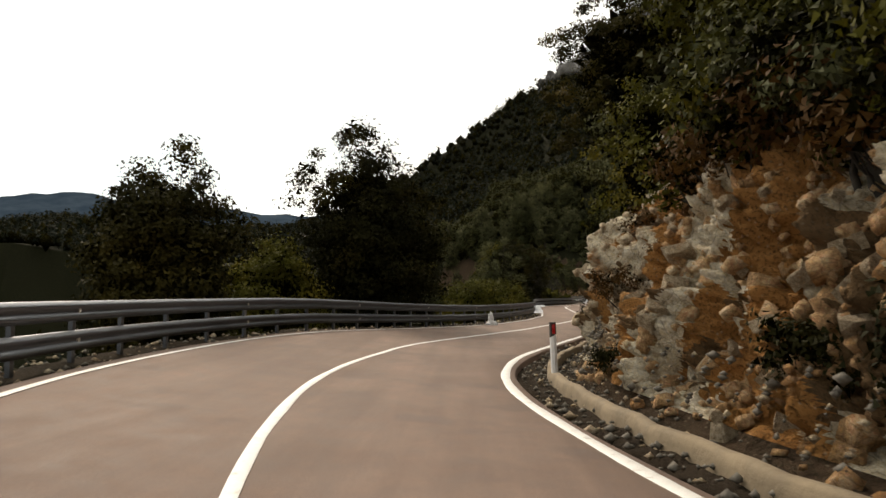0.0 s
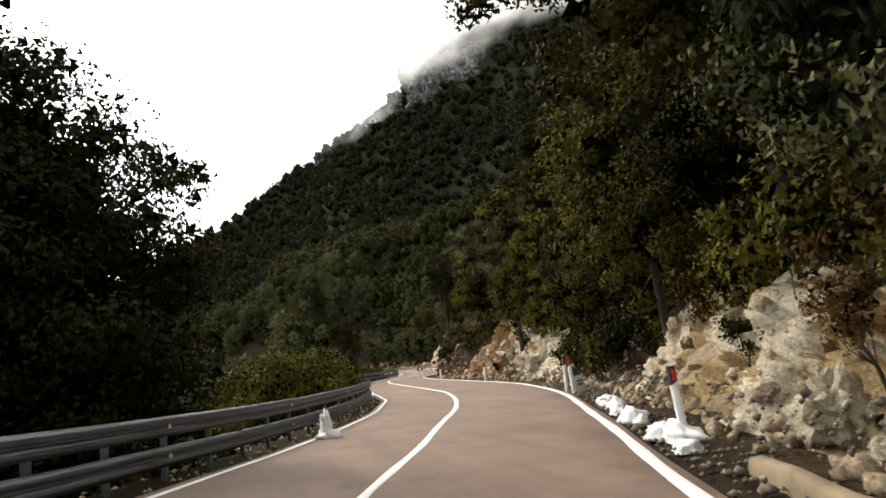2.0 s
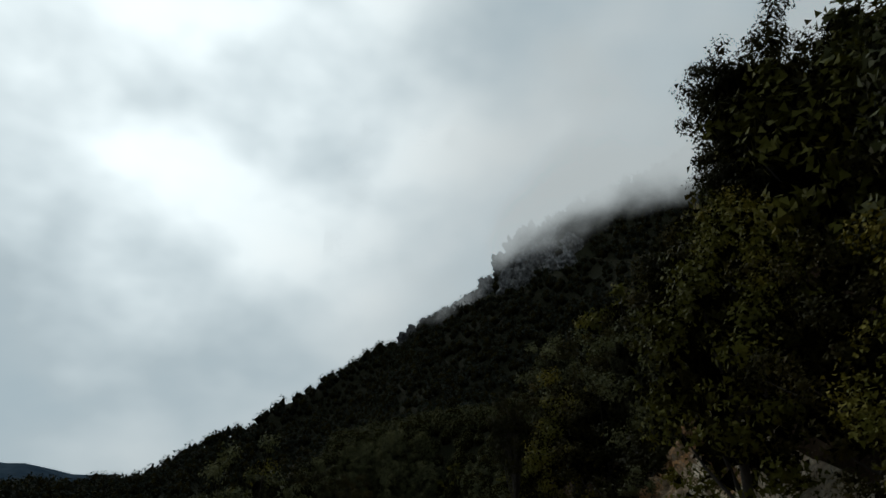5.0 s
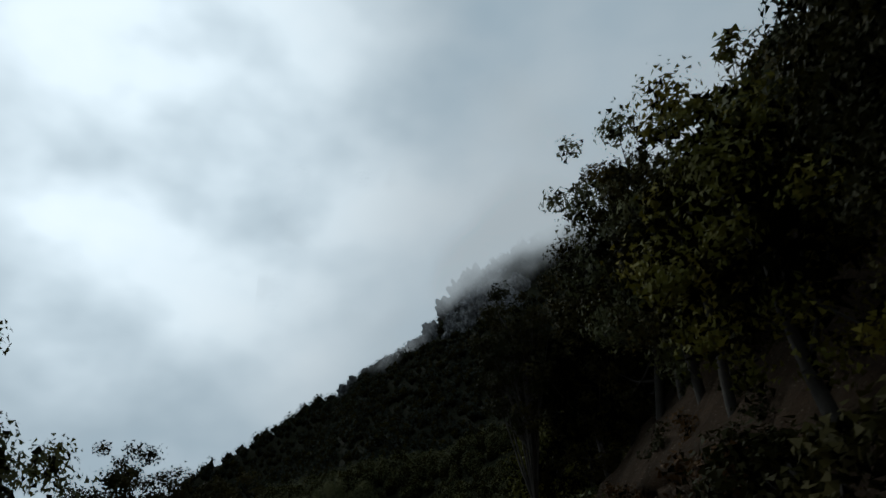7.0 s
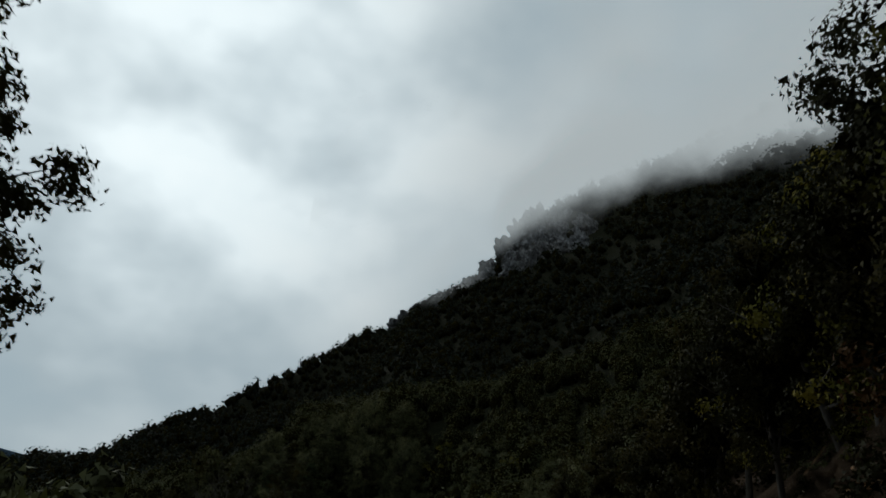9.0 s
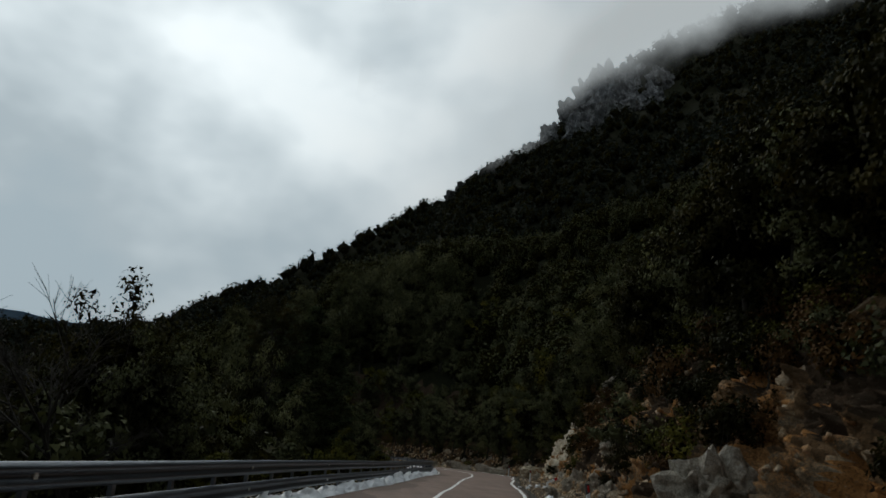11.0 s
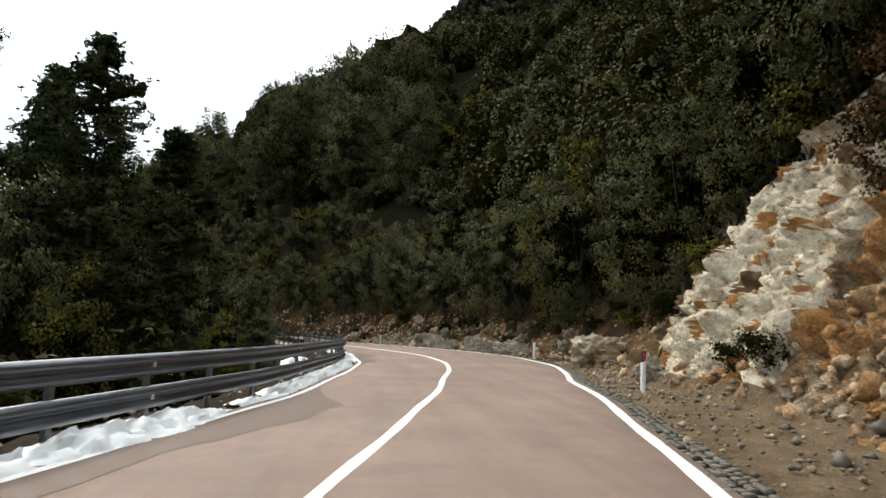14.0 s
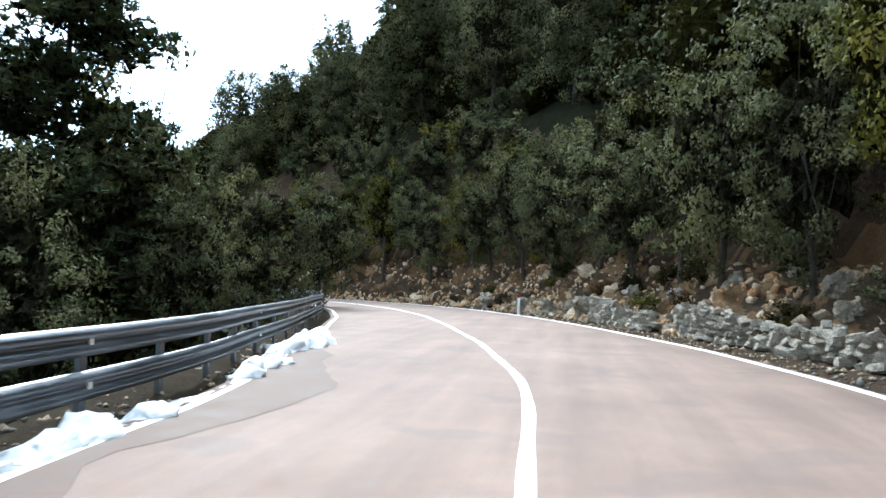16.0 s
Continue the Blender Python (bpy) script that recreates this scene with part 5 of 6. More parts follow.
# ---- far hills over the valley ----
def build_far_hills():
    m, nt, b = material("haze_coloured_hills", 1.0)
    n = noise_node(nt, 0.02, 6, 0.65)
    # Aerial haze is painted here as a blue-grey base colour.
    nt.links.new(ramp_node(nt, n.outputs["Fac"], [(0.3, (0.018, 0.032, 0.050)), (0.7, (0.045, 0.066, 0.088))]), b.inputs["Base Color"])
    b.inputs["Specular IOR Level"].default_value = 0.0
    az = np.radians(np.arange(-150, 151, 1.0))       # to the left of +y
    rows = []
    for k, (dist, hfac) in enumerate(((700, -0.35), (950, 0.05), (1200, 0.45), (1450, 0.85), (1650, 1.0), (1900, 0.7))):
        h = 196 + 50 * (vnoise(np.degrees(az) / 17 + 40, az * 0 + 3, 4) - 0.5) + 22 * (vnoise(np.degrees(az) / 4 + 40, az * 0 + 9, 4) - 0.5) + 9 * (vnoise(np.degrees(az) * 1.1 + 40, az * 0 + 2, 4) - 0.5)
        bump = 40 * (vnoise(np.degrees(az) / 5 + k * 13, az * 0 + k * 2.3, 8) - 0.5) * (0.2 if k == 4 else 1)
        r = dist * (1 + 0.05 * (vnoise(np.degrees(az) / 8, az * 0 + k, 2) - 0.5))
        rows.append(np.stack([-np.sin(az) * r, np.cos(az) * r, h * hfac + bump], 1))
    v = np.concatenate(rows)
    tagged(new("far_hills", mesh_from("far_hills", v, grid_faces(6, len(az)), m, smooth=True)), "wooded hills across the valley, haze put into their blue colour", "hills", kind="structure")


build_far_hills()


# ---- cloud on the mountain ----
def build_cloud():
    """Low cloud that hides the crest: soft sheets hung before the upper slope."""
    m = bpy.data.materials.new("low_cloud")
    m.use_nodes = True
    nt = m.node_tree
    nt.nodes.clear()
    out = nt.nodes.new("ShaderNodeOutputMaterial")
    # The sheets glow: daylight on the cloud is given off as emission.
    em = nt.nodes.new("ShaderNodeEmission")
    em.inputs["Color"].default_value, em.inputs["Strength"].default_value = (0.84, 0.90, 0.93, 1), 1.7
    tr = nt.nodes.new("ShaderNodeBsdfTransparent")
    mx = nt.nodes.new("ShaderNodeMixShader")
    uv = nt.nodes.new("ShaderNodeUVMap")
    uv.uv_map = "cover"
    sep = nt.nodes.new("ShaderNodeSeparateXYZ")
    nt.links.new(uv.outputs[0], sep.inputs[0])
    n = noise_node(nt, 0.014, 5, 0.5)
    add = nt.nodes.new("ShaderNodeMath")
    add.operation = "ADD"
    least = nt.nodes.new("ShaderNodeMath")
    least.operation = "MINIMUM"
    nt.links.new(sep.outputs["X"], least.inputs[0])
    nt.links.new(sep.outputs["Y"], least.inputs[1])
    nt.links.new(least.outputs[0], add.inputs[0])
    nt.links.new(range_node(nt, n.outputs["Fac"], 0.3, 0.7, -0.42, 0.42), add.inputs[1])
    sm = nt.nodes.new("ShaderNodeMapRange")
    sm.interpolation_type = "SMOOTHSTEP"
    sm.inputs[1].default_value, sm.inputs[2].default_value, sm.inputs[3].default_value, sm.inputs[4].default_value = 0.0, 0.9, 0.0, 0.84
    nt.links.new(add.outputs[0], sm.inputs[0])
    nt.links.new(sm.outputs[0], mx.inputs[0])
    nt.links.new(tr.outputs[0], mx.inputs[1])
    nt.links.new(em.outputs[0], mx.inputs[2])
    nt.links.new(mx.outputs[0], out.inputs["Surface"])
    crest = RIDGE[11:]
    for j, shift in enumerate((60, 84, 108)):      # metres before the crest
        v, cover = [], []
        for x in np.linspace(20, 340, 80):
            yc = np.interp(x, crest[:, 0], crest[:, 1])
            base = float(np.interp(x, [54, 62, 84, 115, 124, 136, 150, 200, 340], [178, 177, 169, 174, 192, 214, 224, 232, 238]))
            zb = base * (1 - shift / 440.0)
            for z in np.linspace(zb - 20, zb + 170, 20):
                fade = min(1.0, max(0.0, (x - 50 - 0.7 * max(0.0, z - zb - 12)) / 175 + 0.5 * max(0.0, 1 - abs(z - zb - 6) / 45) * min(1.0, max(0.0, (x - 56) / 12))))
                fade = fade * fade * (3 - 2 * fade)
                v.append((x - shift * 0.3, yc - shift, z))
                cover.append(((zb + 130 - z) / 130, min(1.0, (z - zb) / 42) - 1.2 * (1 - fade)))
        me = mesh_from("cloud_bank", v, grid_faces(80, 20), m, smooth=True)
        layer = me.uv_layers.new(name="cover")
        lv = np.empty(len(me.loops), np.int32)
        me.loops.foreach_get("vertex_index", lv)
        layer.data.foreach_set("uv", np.array(cover)[lv].astype(np.float32).ravel())
        ob = tagged(new("cloud_bank", me), "pale grey low cloud hiding the mountain crest", "cloud", kind="structure")
        ob.visible_shadow = False


build_cloud()


def build_crags():
    """Bare grey cliffs below the cloud."""
    r = random.Random(9)
    for x, y, s in CRAGS:
        z = float(ground_z(np.array([x * 1.0]), np.array([y * 1.0]))[0])
        ob = tagged(new("cliff", r.choice(CLIFFS)), "bare grey limestone cliff on the mountainside", "cliff", "cliffs below the cloud")
        ob.matrix_basis = pose(x, y, z, r.uniform(-15, 15), r.uniform(-15, 15), r.uniform(0, 360)) @ Matrix.Diagonal((s * 0.75, s * 0.75, s * 1.25, 1))


build_crags()


# ---- delineator posts ----
def post_meshes():
    bm = bmesh.new()
    prof = [(-0.06, 0.04), (-0.05, -0.035), (0.0, -0.055), (0.05, -0.035), (0.06, 0.04)]

    def prism(bm, z0, z1, grow=0.0, slant=0.0):
        lo = [bm.verts.new((x * (1 + grow), y * (1 + grow), z0 + (slant * x if grow else 0))) for x, y in prof]
        hi = [bm.verts.new((x * (1 + grow), y * (1 + grow), z1)) for x, y in prof]
        for k in range(5):
            bm.faces.new((lo[k], lo[(k + 1) % 5], hi[(k + 1) % 5], hi[k]))
        bm.faces.new(hi)
        bm.faces.new(list(reversed(lo)))
    prism(bm, -0.3, 0.74)
    body = bm_mesh("shaft", bm, M_PLASTIC)
    bm = bmesh.new()
    prism(bm, 0.735, 0.98, 0.03, 0.6)
    head = bm_mesh("head", bm, M_BLACK)
    bm = bmesh.new()
    box(bm, -0.028, 0.028, -0.068, -0.050, 0.77, 0.94)
    refl = bm_mesh("reflector", bm, M_RED)
    return body, head, refl


POST = post_meshes()


def delineator(x, y, z, h, lean=0.0, tip=0.0):
    ob = tagged(new("delineator_post"), "white plastic roadside marker post with red reflector in a dark head", "marker post", "marker posts along the road")
    ob.matrix_basis = pose(x, y, z, tip, lean, h)
    part("shaft", POST[0], ob)
    head = part("head", POST[1], ob, label="black slanted head band")
    part("reflector", POST[2], head, label="red rectangular reflector")
    return ob


for x, y, z, lean in ((1.4, 13.4, 0.02, -2), (5.35, 27.2, 0.0, -3), (9.5, 40.2, 0.08, 2), (9.0, 38.6, 0.1, -2), (12.25, 57.4, 0.05, 2), (12.6, 69.0, 0.05, 0), (13.0, 76.8, 0.0, 1), (13.6, 80.8, 0.0, -2),
                      (29.5, 134.0, 0.0, -7), (37.3, 176.7, -0.05, 1), (39.05, 195.7, 0.1, 1), (31.45, 222.6, 0.08, 2)):
    delineator(x, y, z, heading(y) + 6, lean)


def bent_post(x, y):
    """A marker post snapped at half its height, its upper half lying over on the bank."""
    ob = tagged(new("broken_marker_post"), "snapped white marker post with its top bent over", "marker post")
    ob.matrix_basis = pose(x, y, 0.05, 0, 0, heading(y))
    bm = bmesh.new()
    box(bm, -0.06, 0.06, -0.05, 0.04, -0.3, 0.42)
    part("stump", bm_mesh("stump", bm, M_PLASTIC), ob)
    bm = bmesh.new()
    box(bm, -0.06, 0.06, -0.05, 0.04, 0.0, 0.42)
    part("bent_top", bm_mesh("bent_top", bm, M_PLASTIC), ob, pose(0.03, 0.02, 0.40, -8, 64, 0))
    bm = bmesh.new()
    box(bm, -0.062, 0.062, -0.052, 0.042, 0.42, 0.62)
    part("head", bm_mesh("head", bm, M_RED), ob, pose(0.03, 0.02, 0.40, -8, 64, 0), "red head band")


bent_post(33.75, 156.2)
_splinter = tagged(new("post_splinter"), "broken white plastic sliver stuck in the soil beside a marker post", "debris")
_splinter.matrix_basis = pose(29.36, 133.92, 0.0, 0, -28, 10)
_bm = bmesh.new()
box(_bm, -0.045, 0.045, -0.012, 0.012, -0.15, 0.36)
for _v in _bm.verts:
    if _v.co.z > 0.3 and _v.co.x > 0:
        _v.co.z -= 0.2
part("sliver", bm_mesh("sliver", _bm, M_PLASTIC), _splinter)


# ---- kerb along the first rock cut ----
def build_kerb():
    i0, i1 = int(np.argmin(abs(RP[:, 1] + 20))), int(np.argmin(abs(RP[:, 1] - 26.4)))

    def rows(y):
        l = float(WR(y)) + 0.82 + 0.06 * noise.noise(Vector((y * 0.9, 7, 1)))
        j = 0.05 * noise.fractal(Vector((y * 1.3, 3, 1)), 1.0, 2.0, 4)
        return [(l - 0.02, -0.3), (l + j, -0.02), (l + 0.02 + j, 0.06 + j), (l + 0.05, 0.095 + j * 1.3), (l + 0.15, 0.10 + j), (l + 0.19 - j, 0.07 + j), (l + 0.21, -0.2)]
    tagged(new("kerb", loft("kerb", i0, i1, 1, rows, M_KERB)), "low weathered concrete kerb below the rock cut", "kerb", kind="structure")


build_kerb()


# ---- snow ----
def lump_mesh(name, seed, sx, sy, sz, rough=0.55):
    bm = bmesh.new()
    bmesh.ops.create_icosphere(bm, subdivisions=3, radius=1.0)
    for v in bm.verts:
        k = 1 + rough * noise.fractal(v.co * 1.6 + Vector((seed * 3.1, seed, 0)), 1.0, 2.0, 4)
        v.co = Vector((v.co.x * sx * k, v.co.y * sy * k, max(-0.05, v.co.z) * sz * k))
    return bm_mesh(name, bm, M_SNOW, True)


def snow_lump(x, y, z, sx, sy, sz, h, seed, label="lump of old white snow by the roadside"):
    ob = tagged(new("snow_lump", lump_mesh("snow_lump", seed, sx, sy, sz)), label, "snow")
    ob.matrix_basis = pose(x, y, z, 0, 0, h)


def build_snow_bank(y0, y1, seed, tall, out=0.46):
    i0, i1 = int(np.argmin(abs(RP[:, 1] - y0))), int(np.argmin(abs(RP[:, 1] - y1)))
    vs, n = [], 15
    cols = np.arange(i0, i1, 0.16)
    for c in cols:
        a = int(c)
        k = c - a
        p, nr = RP[a] * (1 - k) + RP[a + 1] * k, RN[a] * (1 - k) + RN[a + 1] * k
        s = c * 0.5
        ends = min(1.0, (c - i0) / 4, (i1 - c) / 4)
        h = tall * ends * max(0.12, 0.42 + 0.9 * noise.fractal(Vector((s * 0.55, seed, 0)), 1.0, 2.0, 4))
        w = (0.30 if y0 < 150 else 0.17 if y0 < 187 else 0.05) + 0.15 * ends + (0.2 if y0 < 187 else 0.1) * noise.noise(Vector((s * 0.4, seed, 5)))
        c0 = -(float(WL(p[1])) + (0.34 if y0 < 150 else out)) + 0.15 * noise.noise(Vector((s * 0.3, seed, 9)))
        for j in range(n):
            q = j / (n - 1) * 2 - 1
            l = c0 - q * w
            v = Vector((p[0] + l * nr[0], p[1] + l * nr[1], h * max(0.0, 1 - abs(q) ** 2.2) ** 0.7))
            ds, pts = noise.voronoi(v * 3.4 + noise.noise_vector(v * 4.0) * 0.25)
            r = 0.5 * noise.fractal(v * 4.2, 0.8, 2.1, 5) + 0.9 * (noise.cell(pts[0] * 29.3) - 0.35) * min(1.0, (ds[1] - ds[0]) * 3.5)
            f = (1 - abs(q) ** 4) * ends
            v += Vector((nr[0] * r * 0.13 * f, nr[1] * r * 0.13 * f, r * (0.05 + 0.42 * tall) * f))
            v.z = max(v.z, -0.02) if abs(q) < 0.98 else -0.06
            vs.append(v)
    ob = new("snow_bank", mesh_from("snow_bank", vs, grid_faces(len(cols), n), M_SNOW, smooth=True))
    tagged(ob, "lumpy ridge of ploughed old snow at the foot of the guardrail", "snow", kind="stuff")


build_snow_bank(116, 171, 2.0, 0.31)
build_snow_bank(171.5, 187, 7.0, 0.26)
build_snow_bank(187.3, 196, 5.0, 0.10, 0.16)
build_snow_bank(195.6, 205.5, 9.0, 0.3, 0.12)
build_snow_bank(56.5, 88, 4.0, 0.3)
p = Vector((0.85, 34.2, 0))
_stump = tagged(new("snow_stump"), "narrow white stump of old snow beside the guardrail", "snow")
_stump.matrix_basis = pose(p.x, p.y, 0.02, 0, 4, 0)
part("base", lump_mesh("base", 3, 0.23, 0.22, 0.17, 0.9), _stump)
part("shaft", lump_mesh("shaft", 4, 0.13, 0.14, 0.42, 0.95), _stump, pose(-0.02, 0, 0.08))
part("cap", lump_mesh("cap", 8, 0.08, 0.1, 0.15, 0.9), _stump, pose(-0.07, 0, 0.42))
for k, (y, l, s) in enumerate(((191.6, -3.95, 0.36), (192.4, -4.05, 0.42), (193.3, -3.95, 0.3), (196.6, -4.1, 0.34), (198.3, -4.25, 0.45), (199.0, -4.0, 0.3), (201.2, -4.3, 0.55), (202.2, -4.05, 0.6), (203.2, -3.9, 0.6), (204.2, -4.1, 0.55))):
    p = station(y, l)
    snow_lump(p.x, p.y, -0.03, s * 0.7, s, s * 0.5, heading(y) + 25 * math.sin(k * 1.9), 70 + k)
for k in range(15):
    y = 28.0 + k * 0.58 + 0.15 * math.sin(k * 2.7)
    p = station(y, 4.0 + 0.12 * math.sin(k * 1.9))
    s = 0.37 + 0.14 * math.sin(k * 1.37) - (0.17 if k in (5, 10) else 0.0)
    snow_lump(p.x, p.y, -0.09, s * 0.5, s * 1.05, s * 0.42, heading(y) + 18 * math.sin(k * 2.1), 10 + k, "flat lump of old white snow lying along the gutter")
for k, (x, y, s, wide) in enumerate(((29.35, 132.3, 0.36, 1.0), (29.05, 136.6, 0.26, 1.0), (30.0, 139.3, 0.32, 0.8), (29.8, 140.1, 0.2, 0.8), (30.1, 141.4, 0.32, 0.9), (31.1, 145.1, 0.36, 0.9), (31.5, 144.5, 0.34, 0.6), (32.6, 158.4, 0.2, 0.8), (33.0, 158.0, 0.22, 0.8), (34.55, 162.0, 0.34, 0.8), (35.1, 162.2, 0.22, 1.0), (34.3, 163.2, 0.2, 0.7))):
    snow_lump(x, y, -0.03, s * 0.7 * wide, s, s * 0.5, heading(y) + 25 * math.sin(k * 1.3), 30 + k)

# stone road marker block beside the posts
def marker_block(x, y):
    ob = tagged(new("kilometre_stone"), "small grey concrete marker block with faded lettering", "marker stone")
    ob.matrix_basis = pose(x, y, 0.0, 0, -3, heading(y) + 8)
    bm = bmesh.new()
    box(bm, -0.17, 0.17, -0.09, 0.09, -0.25, 0.42)
    bmesh.ops.bevel(bm, geom=bm.edges[:], offset=0.02, segments=2, affect="EDGES")
    part("block", bm_mesh("block", bm, M_MARKER), ob)
    bm = bmesh.new()
    for k in range(2):
        box(bm, -0.09, 0.09, -0.096, -0.088, 0.14 + 0.11 * k, 0.19 + 0.11 * k)
    part("lettering", bm_mesh("lettering", bm, M_BLACK), ob, label="faded dark lettering bars")


marker_block(28.2, 129.0)
marker_block(9.6, 39.4)


# ---- dry stone wall at the foot of the last bank ----
WALL_STONES = [_m.copy() for _m in STONES]
for _m in WALL_STONES:
    _m.materials[0] = M_WALL


def build_stone_wall():
    wall = tagged(new("dry_stone_wall"), "low tumbled dry wall of pale limestone rubble", "stone wall")
    rng = np.random.default_rng(19)
    y = 198.6
    while y < 214.5:
        if 207.6 < y < 208.8:
            y += 0.3
            continue
        h = 0.75 + 0.2 * math.sin(y * 0.8) - (0.35 if y < 200 else 0)
        z = 0.02
        while z < h:
            s = rng.uniform(0.11, 0.23)
            p = station(y + rng.normal() * 0.08, float(TOE(y)) + 0.05 + z * 0.35 + rng.normal() * 0.04)
            part("stone", WALL_STONES[int(rng.integers(len(WALL_STONES)))], wall, pose(p.x, p.y, z + 0.03, rng.uniform(-20, 20), rng.uniform(-20, 20), rng.uniform(0, 360)) @ Matrix.Diagonal((s * 1.15, s, s * 0.8, 1)))
            z += s * 0.95
        y += rng.uniform(0.24, 0.34)


build_stone_wall()


# ---- gravel and crumbled stone on the verges ----
def build_gravel(name, label, runs, mat, seed):
    rng = np.random.default_rng(seed)
    octa = np.array([(1, 0, 0), (-1, 0, 0), (0, 1, 0), (0, -1, 0), (0, 0, 1), (0, 0, -1)], float)
    tri = np.array([(0, 2, 4), (2, 1, 4), (1, 3, 4), (3, 0, 4), (2, 0, 5), (1, 2, 5), (3, 1, 5), (0, 3, 5)])
    vs, fs = [], []
    for side, count, ya, yb in runs:
        for _ in range(count):
            y = rng.uniform(ya, yb)
            if side > 0:
                q = rng.random() ** 1.5
                l = float(TOE(y)) + 0.5 - q * (float(TOE(y)) + 0.2 - float(WR(y)))
                z = -0.06 if l < float(TOE(y)) else (l - float(TOE(y))) * float(KF(y)) * 0.7
            else:
                l = -(float(WL(y)) + rng.uniform(0.3, 1.7))
                z = max(0.0, float(road_z(-WL(y), y))) + 0.0
            p = station(y, l)
            s = rng.lognormal(-3.3, 0.45)
            v = octa * rng.uniform(0.6, 1.3, (6, 1)) * s
            a = rng.uniform(0, 6.28)
            ca, sa = math.cos(a), math.sin(a)
            v = np.stack([v[:, 0] * ca - v[:, 1] * sa + p.x, v[:, 0] * sa + v[:, 1] * ca + p.y, v[:, 2] * 0.7 + z], 1)
            fs.append(tri + 6 * len(vs))
            vs.append(v)
    tagged(new(name, mesh_from(name, np.concatenate(vs), np.concatenate(fs), mat)), label, "gravel", kind="stuff")


build_gravel("gravel", "scattered pale stone chips on the verges", ((1, 2600, 118, 225), (1, 700, 2, 60), (-1, 900, -5, 70), (-1, 900, 110, 205)), M_STONE, 3)
build_gravel("debris", "dark wet stone chips and litter in the gutter", ((1, 3200, 0, 60), (1, 1800, 120, 200), (-1, 1200, -5, 205)), M_COBBLE, 4)
for k, (y, l, s) in enumerate(((179.5, -4.9, 0.5), (181.5, -5.2, 0.35), (184.0, -5.6, 0.6), (188.5, -6.2, 0.5), (191.0, -6.0, 0.4), (175.5, -4.6, 0.3))):
    p = station(y, l)
    snow_lump(p.x, p.y, -0.1, s * 0.6, s, s * 0.4, heading(y) + 30 * math.sin(k * 1.7), 50 + k, "patch of old snow lying behind the guardrail")


# ---- stones of the banks ----
def strew_stones():
    """Blocks set in the banks: the nearest as pieces of their own, the rubble between them joined."""
    rng = np.random.default_rng(77)
    shapes = []
    for me in STONES:
        co, n = np.empty(len(me.vertices) * 3, np.float32), len(me.polygons)
        me.vertices.foreach_get("co", co)
        lv = np.empty(n * 3, np.int32)
        me.loops.foreach_get("vertex_index", lv)
        shapes.append((co.reshape(-1, 3), lv.reshape(-1, 3)))
    for (ya, yb, ob), rubble in zip(BANKS, (100, 2600, 1000, 1800, 4200, 3800)):
        want = 170 if ya == 2 else 290 if ya not in (70, -26) else 60
        vs, fs, kinds, base = [], [], [], 0
        for k in range(want + rubble):
            y = float(rng.uniform(ya + 0.5, yb - 0.5) if rng.random() < 0.45 else rng.uniform(205, 248)) if ya == 181 else float(rng.uniform(ya + 0.5, yb - 0.5)) if ya != 124 else float(rng.uniform(126, 179) if rng.random() < 0.4 else rng.uniform(140, 173))
            low = rng.random() < (0.06 if ya == 2 else 0.16 if k < want else 0.3)
            q = float(rng.uniform(-0.02, 0.16) if low else rng.uniform(0.08, 1.0))
            if vnoise(np.array([y * 0.45]), np.array([q * 3.0]), 7)[0] < (0.3 if not low and ya != 2 else 0.18):
                continue
            p = face_point(y, q)
            s = min(0.24 if ya == 2 else 0.55, float(rng.lognormal(-1.85, 0.5))) if k < want else min(0.22, float(rng.lognormal(-2.45 if ya != 70 else -2.8, 0.5)))
            i = int(np.argmin(abs(RP[:, 1] - y)))
            p += Vector((RN[i, 0], RN[i, 1], 0)) * (0.42 * s)
            h, n = float(rng.uniform(0, 360)), int(rng.integers(len(STONES)))
            m = pose(p.x, p.y, p.z, float(rng.uniform(-50, 50)), float(rng.uniform(-50, 50)), h) @ Matrix.Diagonal((s, s, s, 1))
            if k < want:
                part("stone", STONES[n], ob, m)
            else:
                co, f = shapes[n]
                mm = np.array(m)
                vs.append(co @ mm[:3, :3].T + mm[:3, 3])
                fs.append(f + base)
                kinds += [1 if ya == 2 and y < 15 or ya in (70, 124, 181) and n % 2 else 0] * len(f)
                base += len(co)
        tagged(part("rubble", mesh_from("rubble", np.concatenate(vs), np.concatenate(fs), [M_STONE, M_SCREE], kinds), ob), kind="stuff")


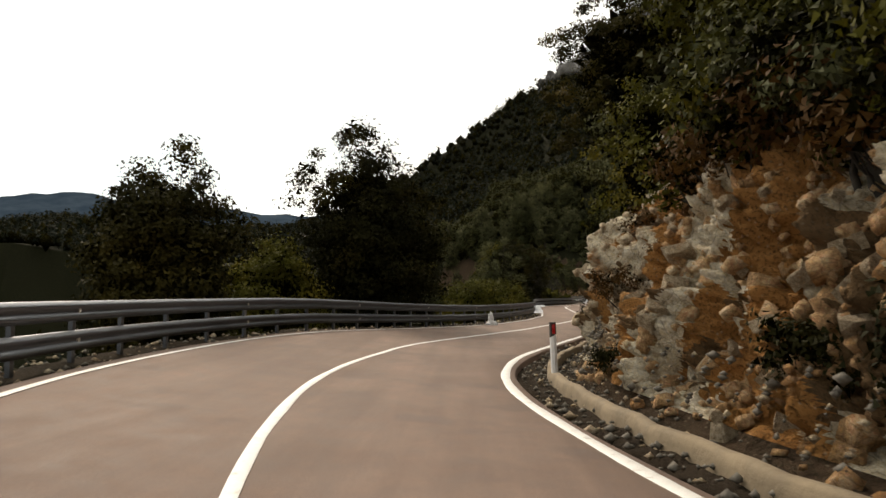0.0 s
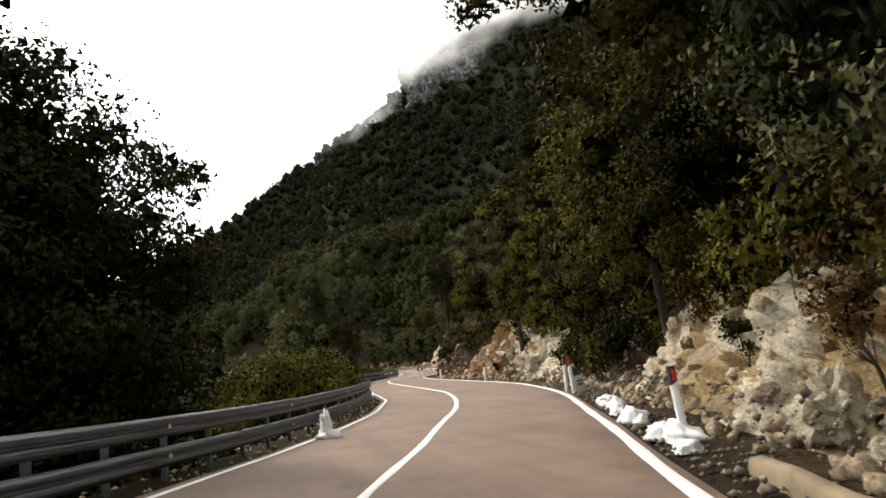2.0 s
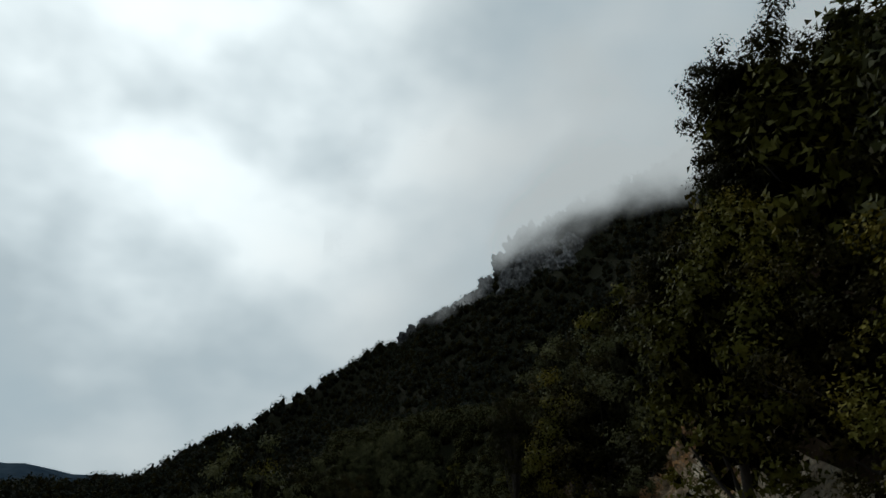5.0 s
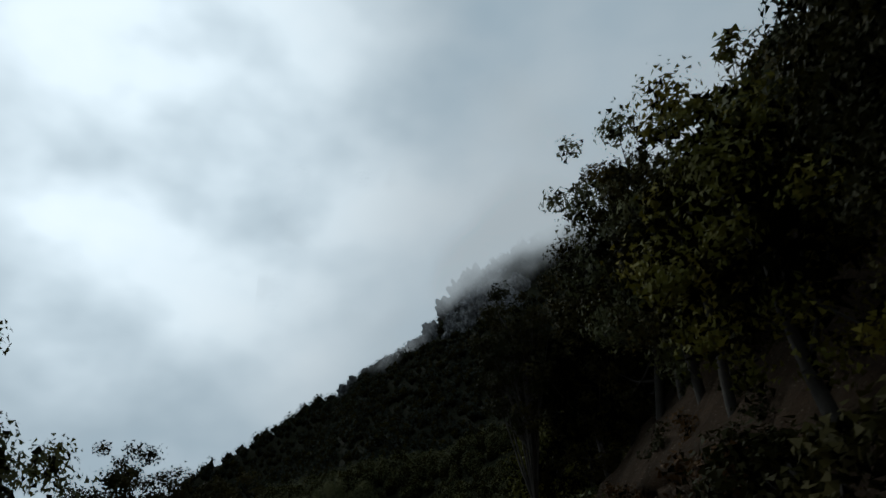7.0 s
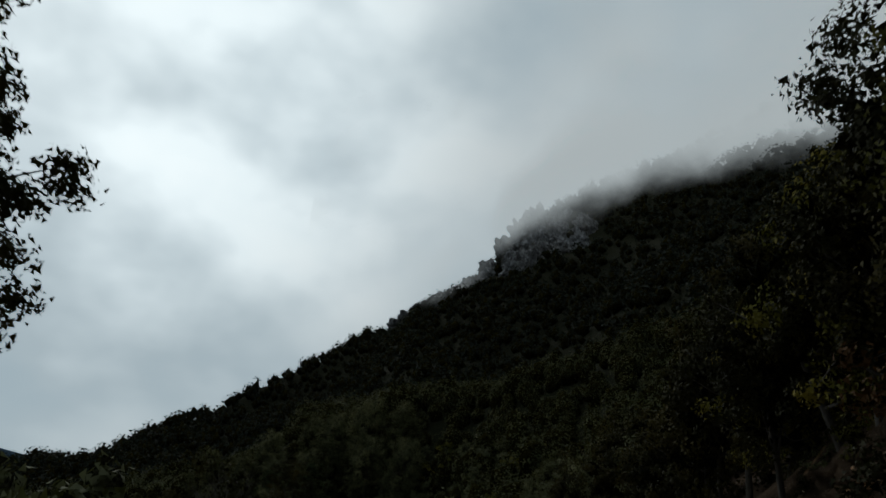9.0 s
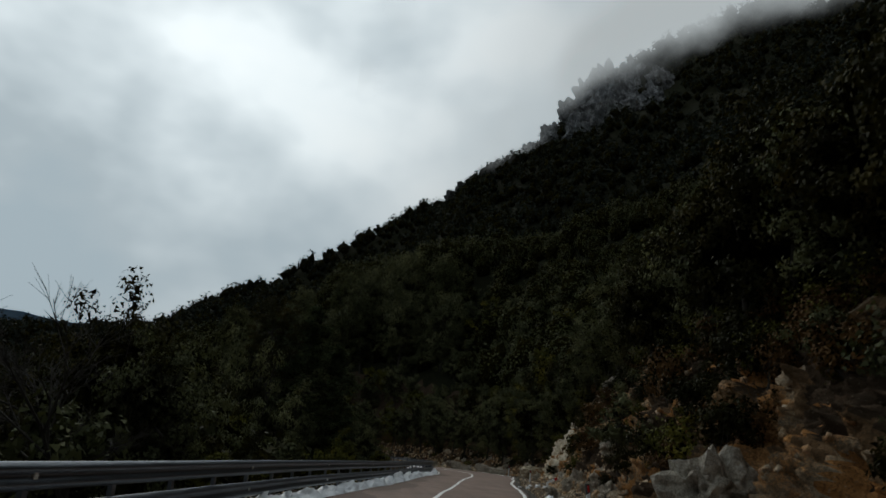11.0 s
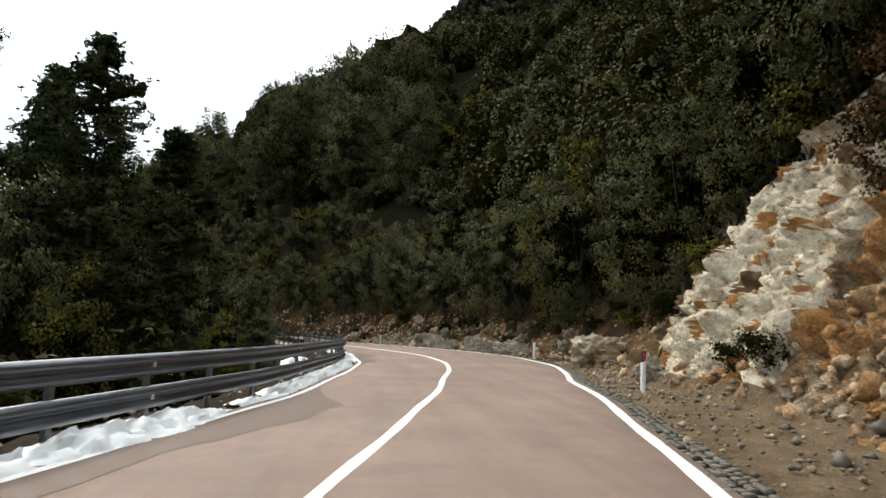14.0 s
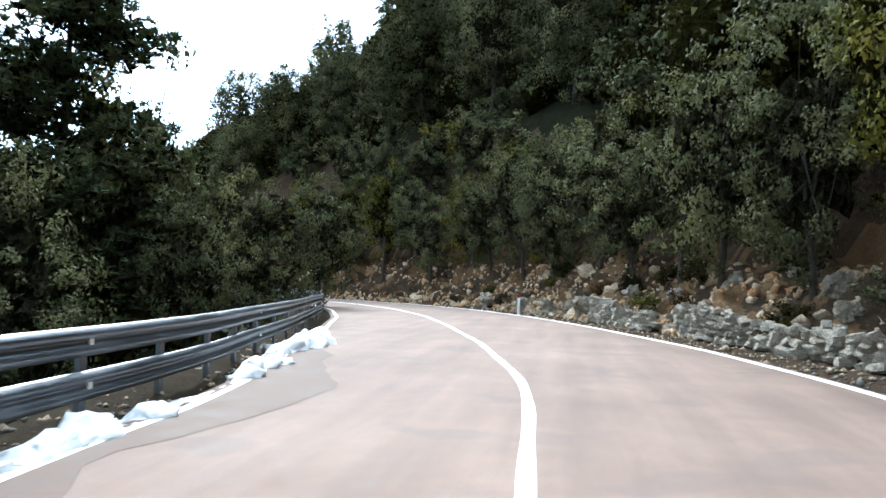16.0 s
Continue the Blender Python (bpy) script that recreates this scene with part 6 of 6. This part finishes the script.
def big_rocks():
    """Boulders that stand out of the banks."""
    r = random.Random(4)
    for y, l, z, s, h in ((12.6, 5.7, 0.4, 0.55, 20), (10.0, 6.0, 0.5, 0.6, 80), (26.4, 5.4, 0.35, 0.6, 40), (22.8, 5.4, 0.4, 0.5, 10), (19.0, 5.6, 0.5, 0.7, 60), (50.4, 5.0, 0.6, 0.85, 30), (54.4, 5.0, 0.4, 0.6, 120), (57.0, 5.5, 1.2, 0.8, 60), (48.6, 4.9, 0.2, 0.5, 80),
                          (153.0, 6.4, 0.6, 0.8, 15), (155.2, 6.9, 0.4, 0.65, 100), (143.7, 6.9, 2.5, 0.85, 35), (145.6, 6.3, 0.5, 0.6, 15), (148.6, 4.75, 0.2, 0.42, 60), (136.8, 4.5, 0.1, 0.24, 30), (129.6, 6.3, 1.0, 1.25, 10), (141.5, 6.4, 0.5, 0.6, 70), (147.0, 7.0, 1.0, 0.8, 25), (160.6, 9.6, 6.6, 0.9, 50), (169.4, 7.2, 0.5, 0.65, 70), (180.0, 5.9, 0.3, 0.55, 30), (188.7, 6.5, 0.6, 1.25, 20), (190.4, 6.4, 0.3, 0.65, 200), (215.6, 7.0, 0.45, 0.75, 30), (219.0, 6.6, 0.4, 0.55, 90), (208.0, 9.3, 1.5, 0.65, 10),
                          (203.0, 9.0, 1.5, 0.55, 40), (205.2, 9.6, 1.8, 0.7, 130), (200.2, 9.4, 1.7, 0.5, 75), (212.6, 7.0, 0.35, 0.6, 150), (217.2, 7.0, 0.4, 0.5, 10), (222.0, 6.6, 0.4, 0.55, 60), (211.0, 8.6, 1.1, 0.4, 25), (226.0, 6.4, 0.5, 0.6, 115),
                          (201.6, 8.2, 0.95, 0.4, 200), (214.4, 8.4, 1.2, 0.45, 80), (197.0, 8.6, 1.2, 0.5, 15), (195.2, 7.4, 0.6, 0.45, 95)):
        p = station(y, l)
        x, y = p.x, p.y
        pale = y < 30 or 186 < y < 192
        ob = tagged(new("boulder", r.choice(CREAM_STONES if pale else GREY_STONES)), "cream broken limestone boulder stained with clay" if pale else "grey weathered limestone boulder set in the bank", "boulder", "boulders in the bank")
        ob.matrix_basis = pose(x, y, z, r.uniform(-25, 25), r.uniform(-25, 25), h) @ Matrix.Diagonal((s * 1.15, s * 0.95, s * 0.9, 1) if 186 < y < 190 else (s, s * 0.9, s * 1.15, 1))


big_rocks()
strew_stones()


# ---- cobbled gutter along the edge of the road ----
def build_gutter():
    rng = np.random.default_rng(27)
    co, n = np.empty(len(STONES[0].vertices) * 3, np.float32), len(STONES[0].polygons)
    STONES[0].vertices.foreach_get("co", co)
    co = co.reshape(-1, 3)
    lv = np.empty(n * 3, np.int32)
    STONES[0].loops.foreach_get("vertex_index", lv)
    vs, fs = [], []
    i0, i1 = int(np.argmin(abs(RP[:, 1] - 121))), int(np.argmin(abs(RP[:, 1] - 196)))
    for c in np.arange(i0, i1, 0.27):
        a = int(c)
        k = c - a
        p, nr = RP[a] * (1 - k) + RP[a + 1] * k, RN[a] * (1 - k) + RN[a + 1] * k
        for j in range(4):
            if rng.random() < 0.12:
                continue
            l = float(WR(p[1])) + 0.14 + 0.125 * j + rng.normal() * 0.012
            h, g = rng.uniform(0, 6.28), rng.uniform(0.055, 0.075)
            q = co * np.array([g, g, g * 0.7])
            ca, sa = math.cos(h), math.sin(h)
            vs.append(np.stack([q[:, 0] * ca - q[:, 1] * sa + p[0] + nr[0] * l, q[:, 0] * sa + q[:, 1] * ca + p[1] + nr[1] * l, q[:, 2] - 0.035 + rng.normal() * 0.008], 1))
            fs.append(lv.reshape(-1, 3) + len(co) * len(fs))
    tagged(new("cobbled_gutter", mesh_from("cobbled_gutter", np.concatenate(vs), np.concatenate(fs), M_COBBLE)), "narrow gutter of small dark cobbles beside the edge line", "gutter", kind="stuff")


build_gutter()
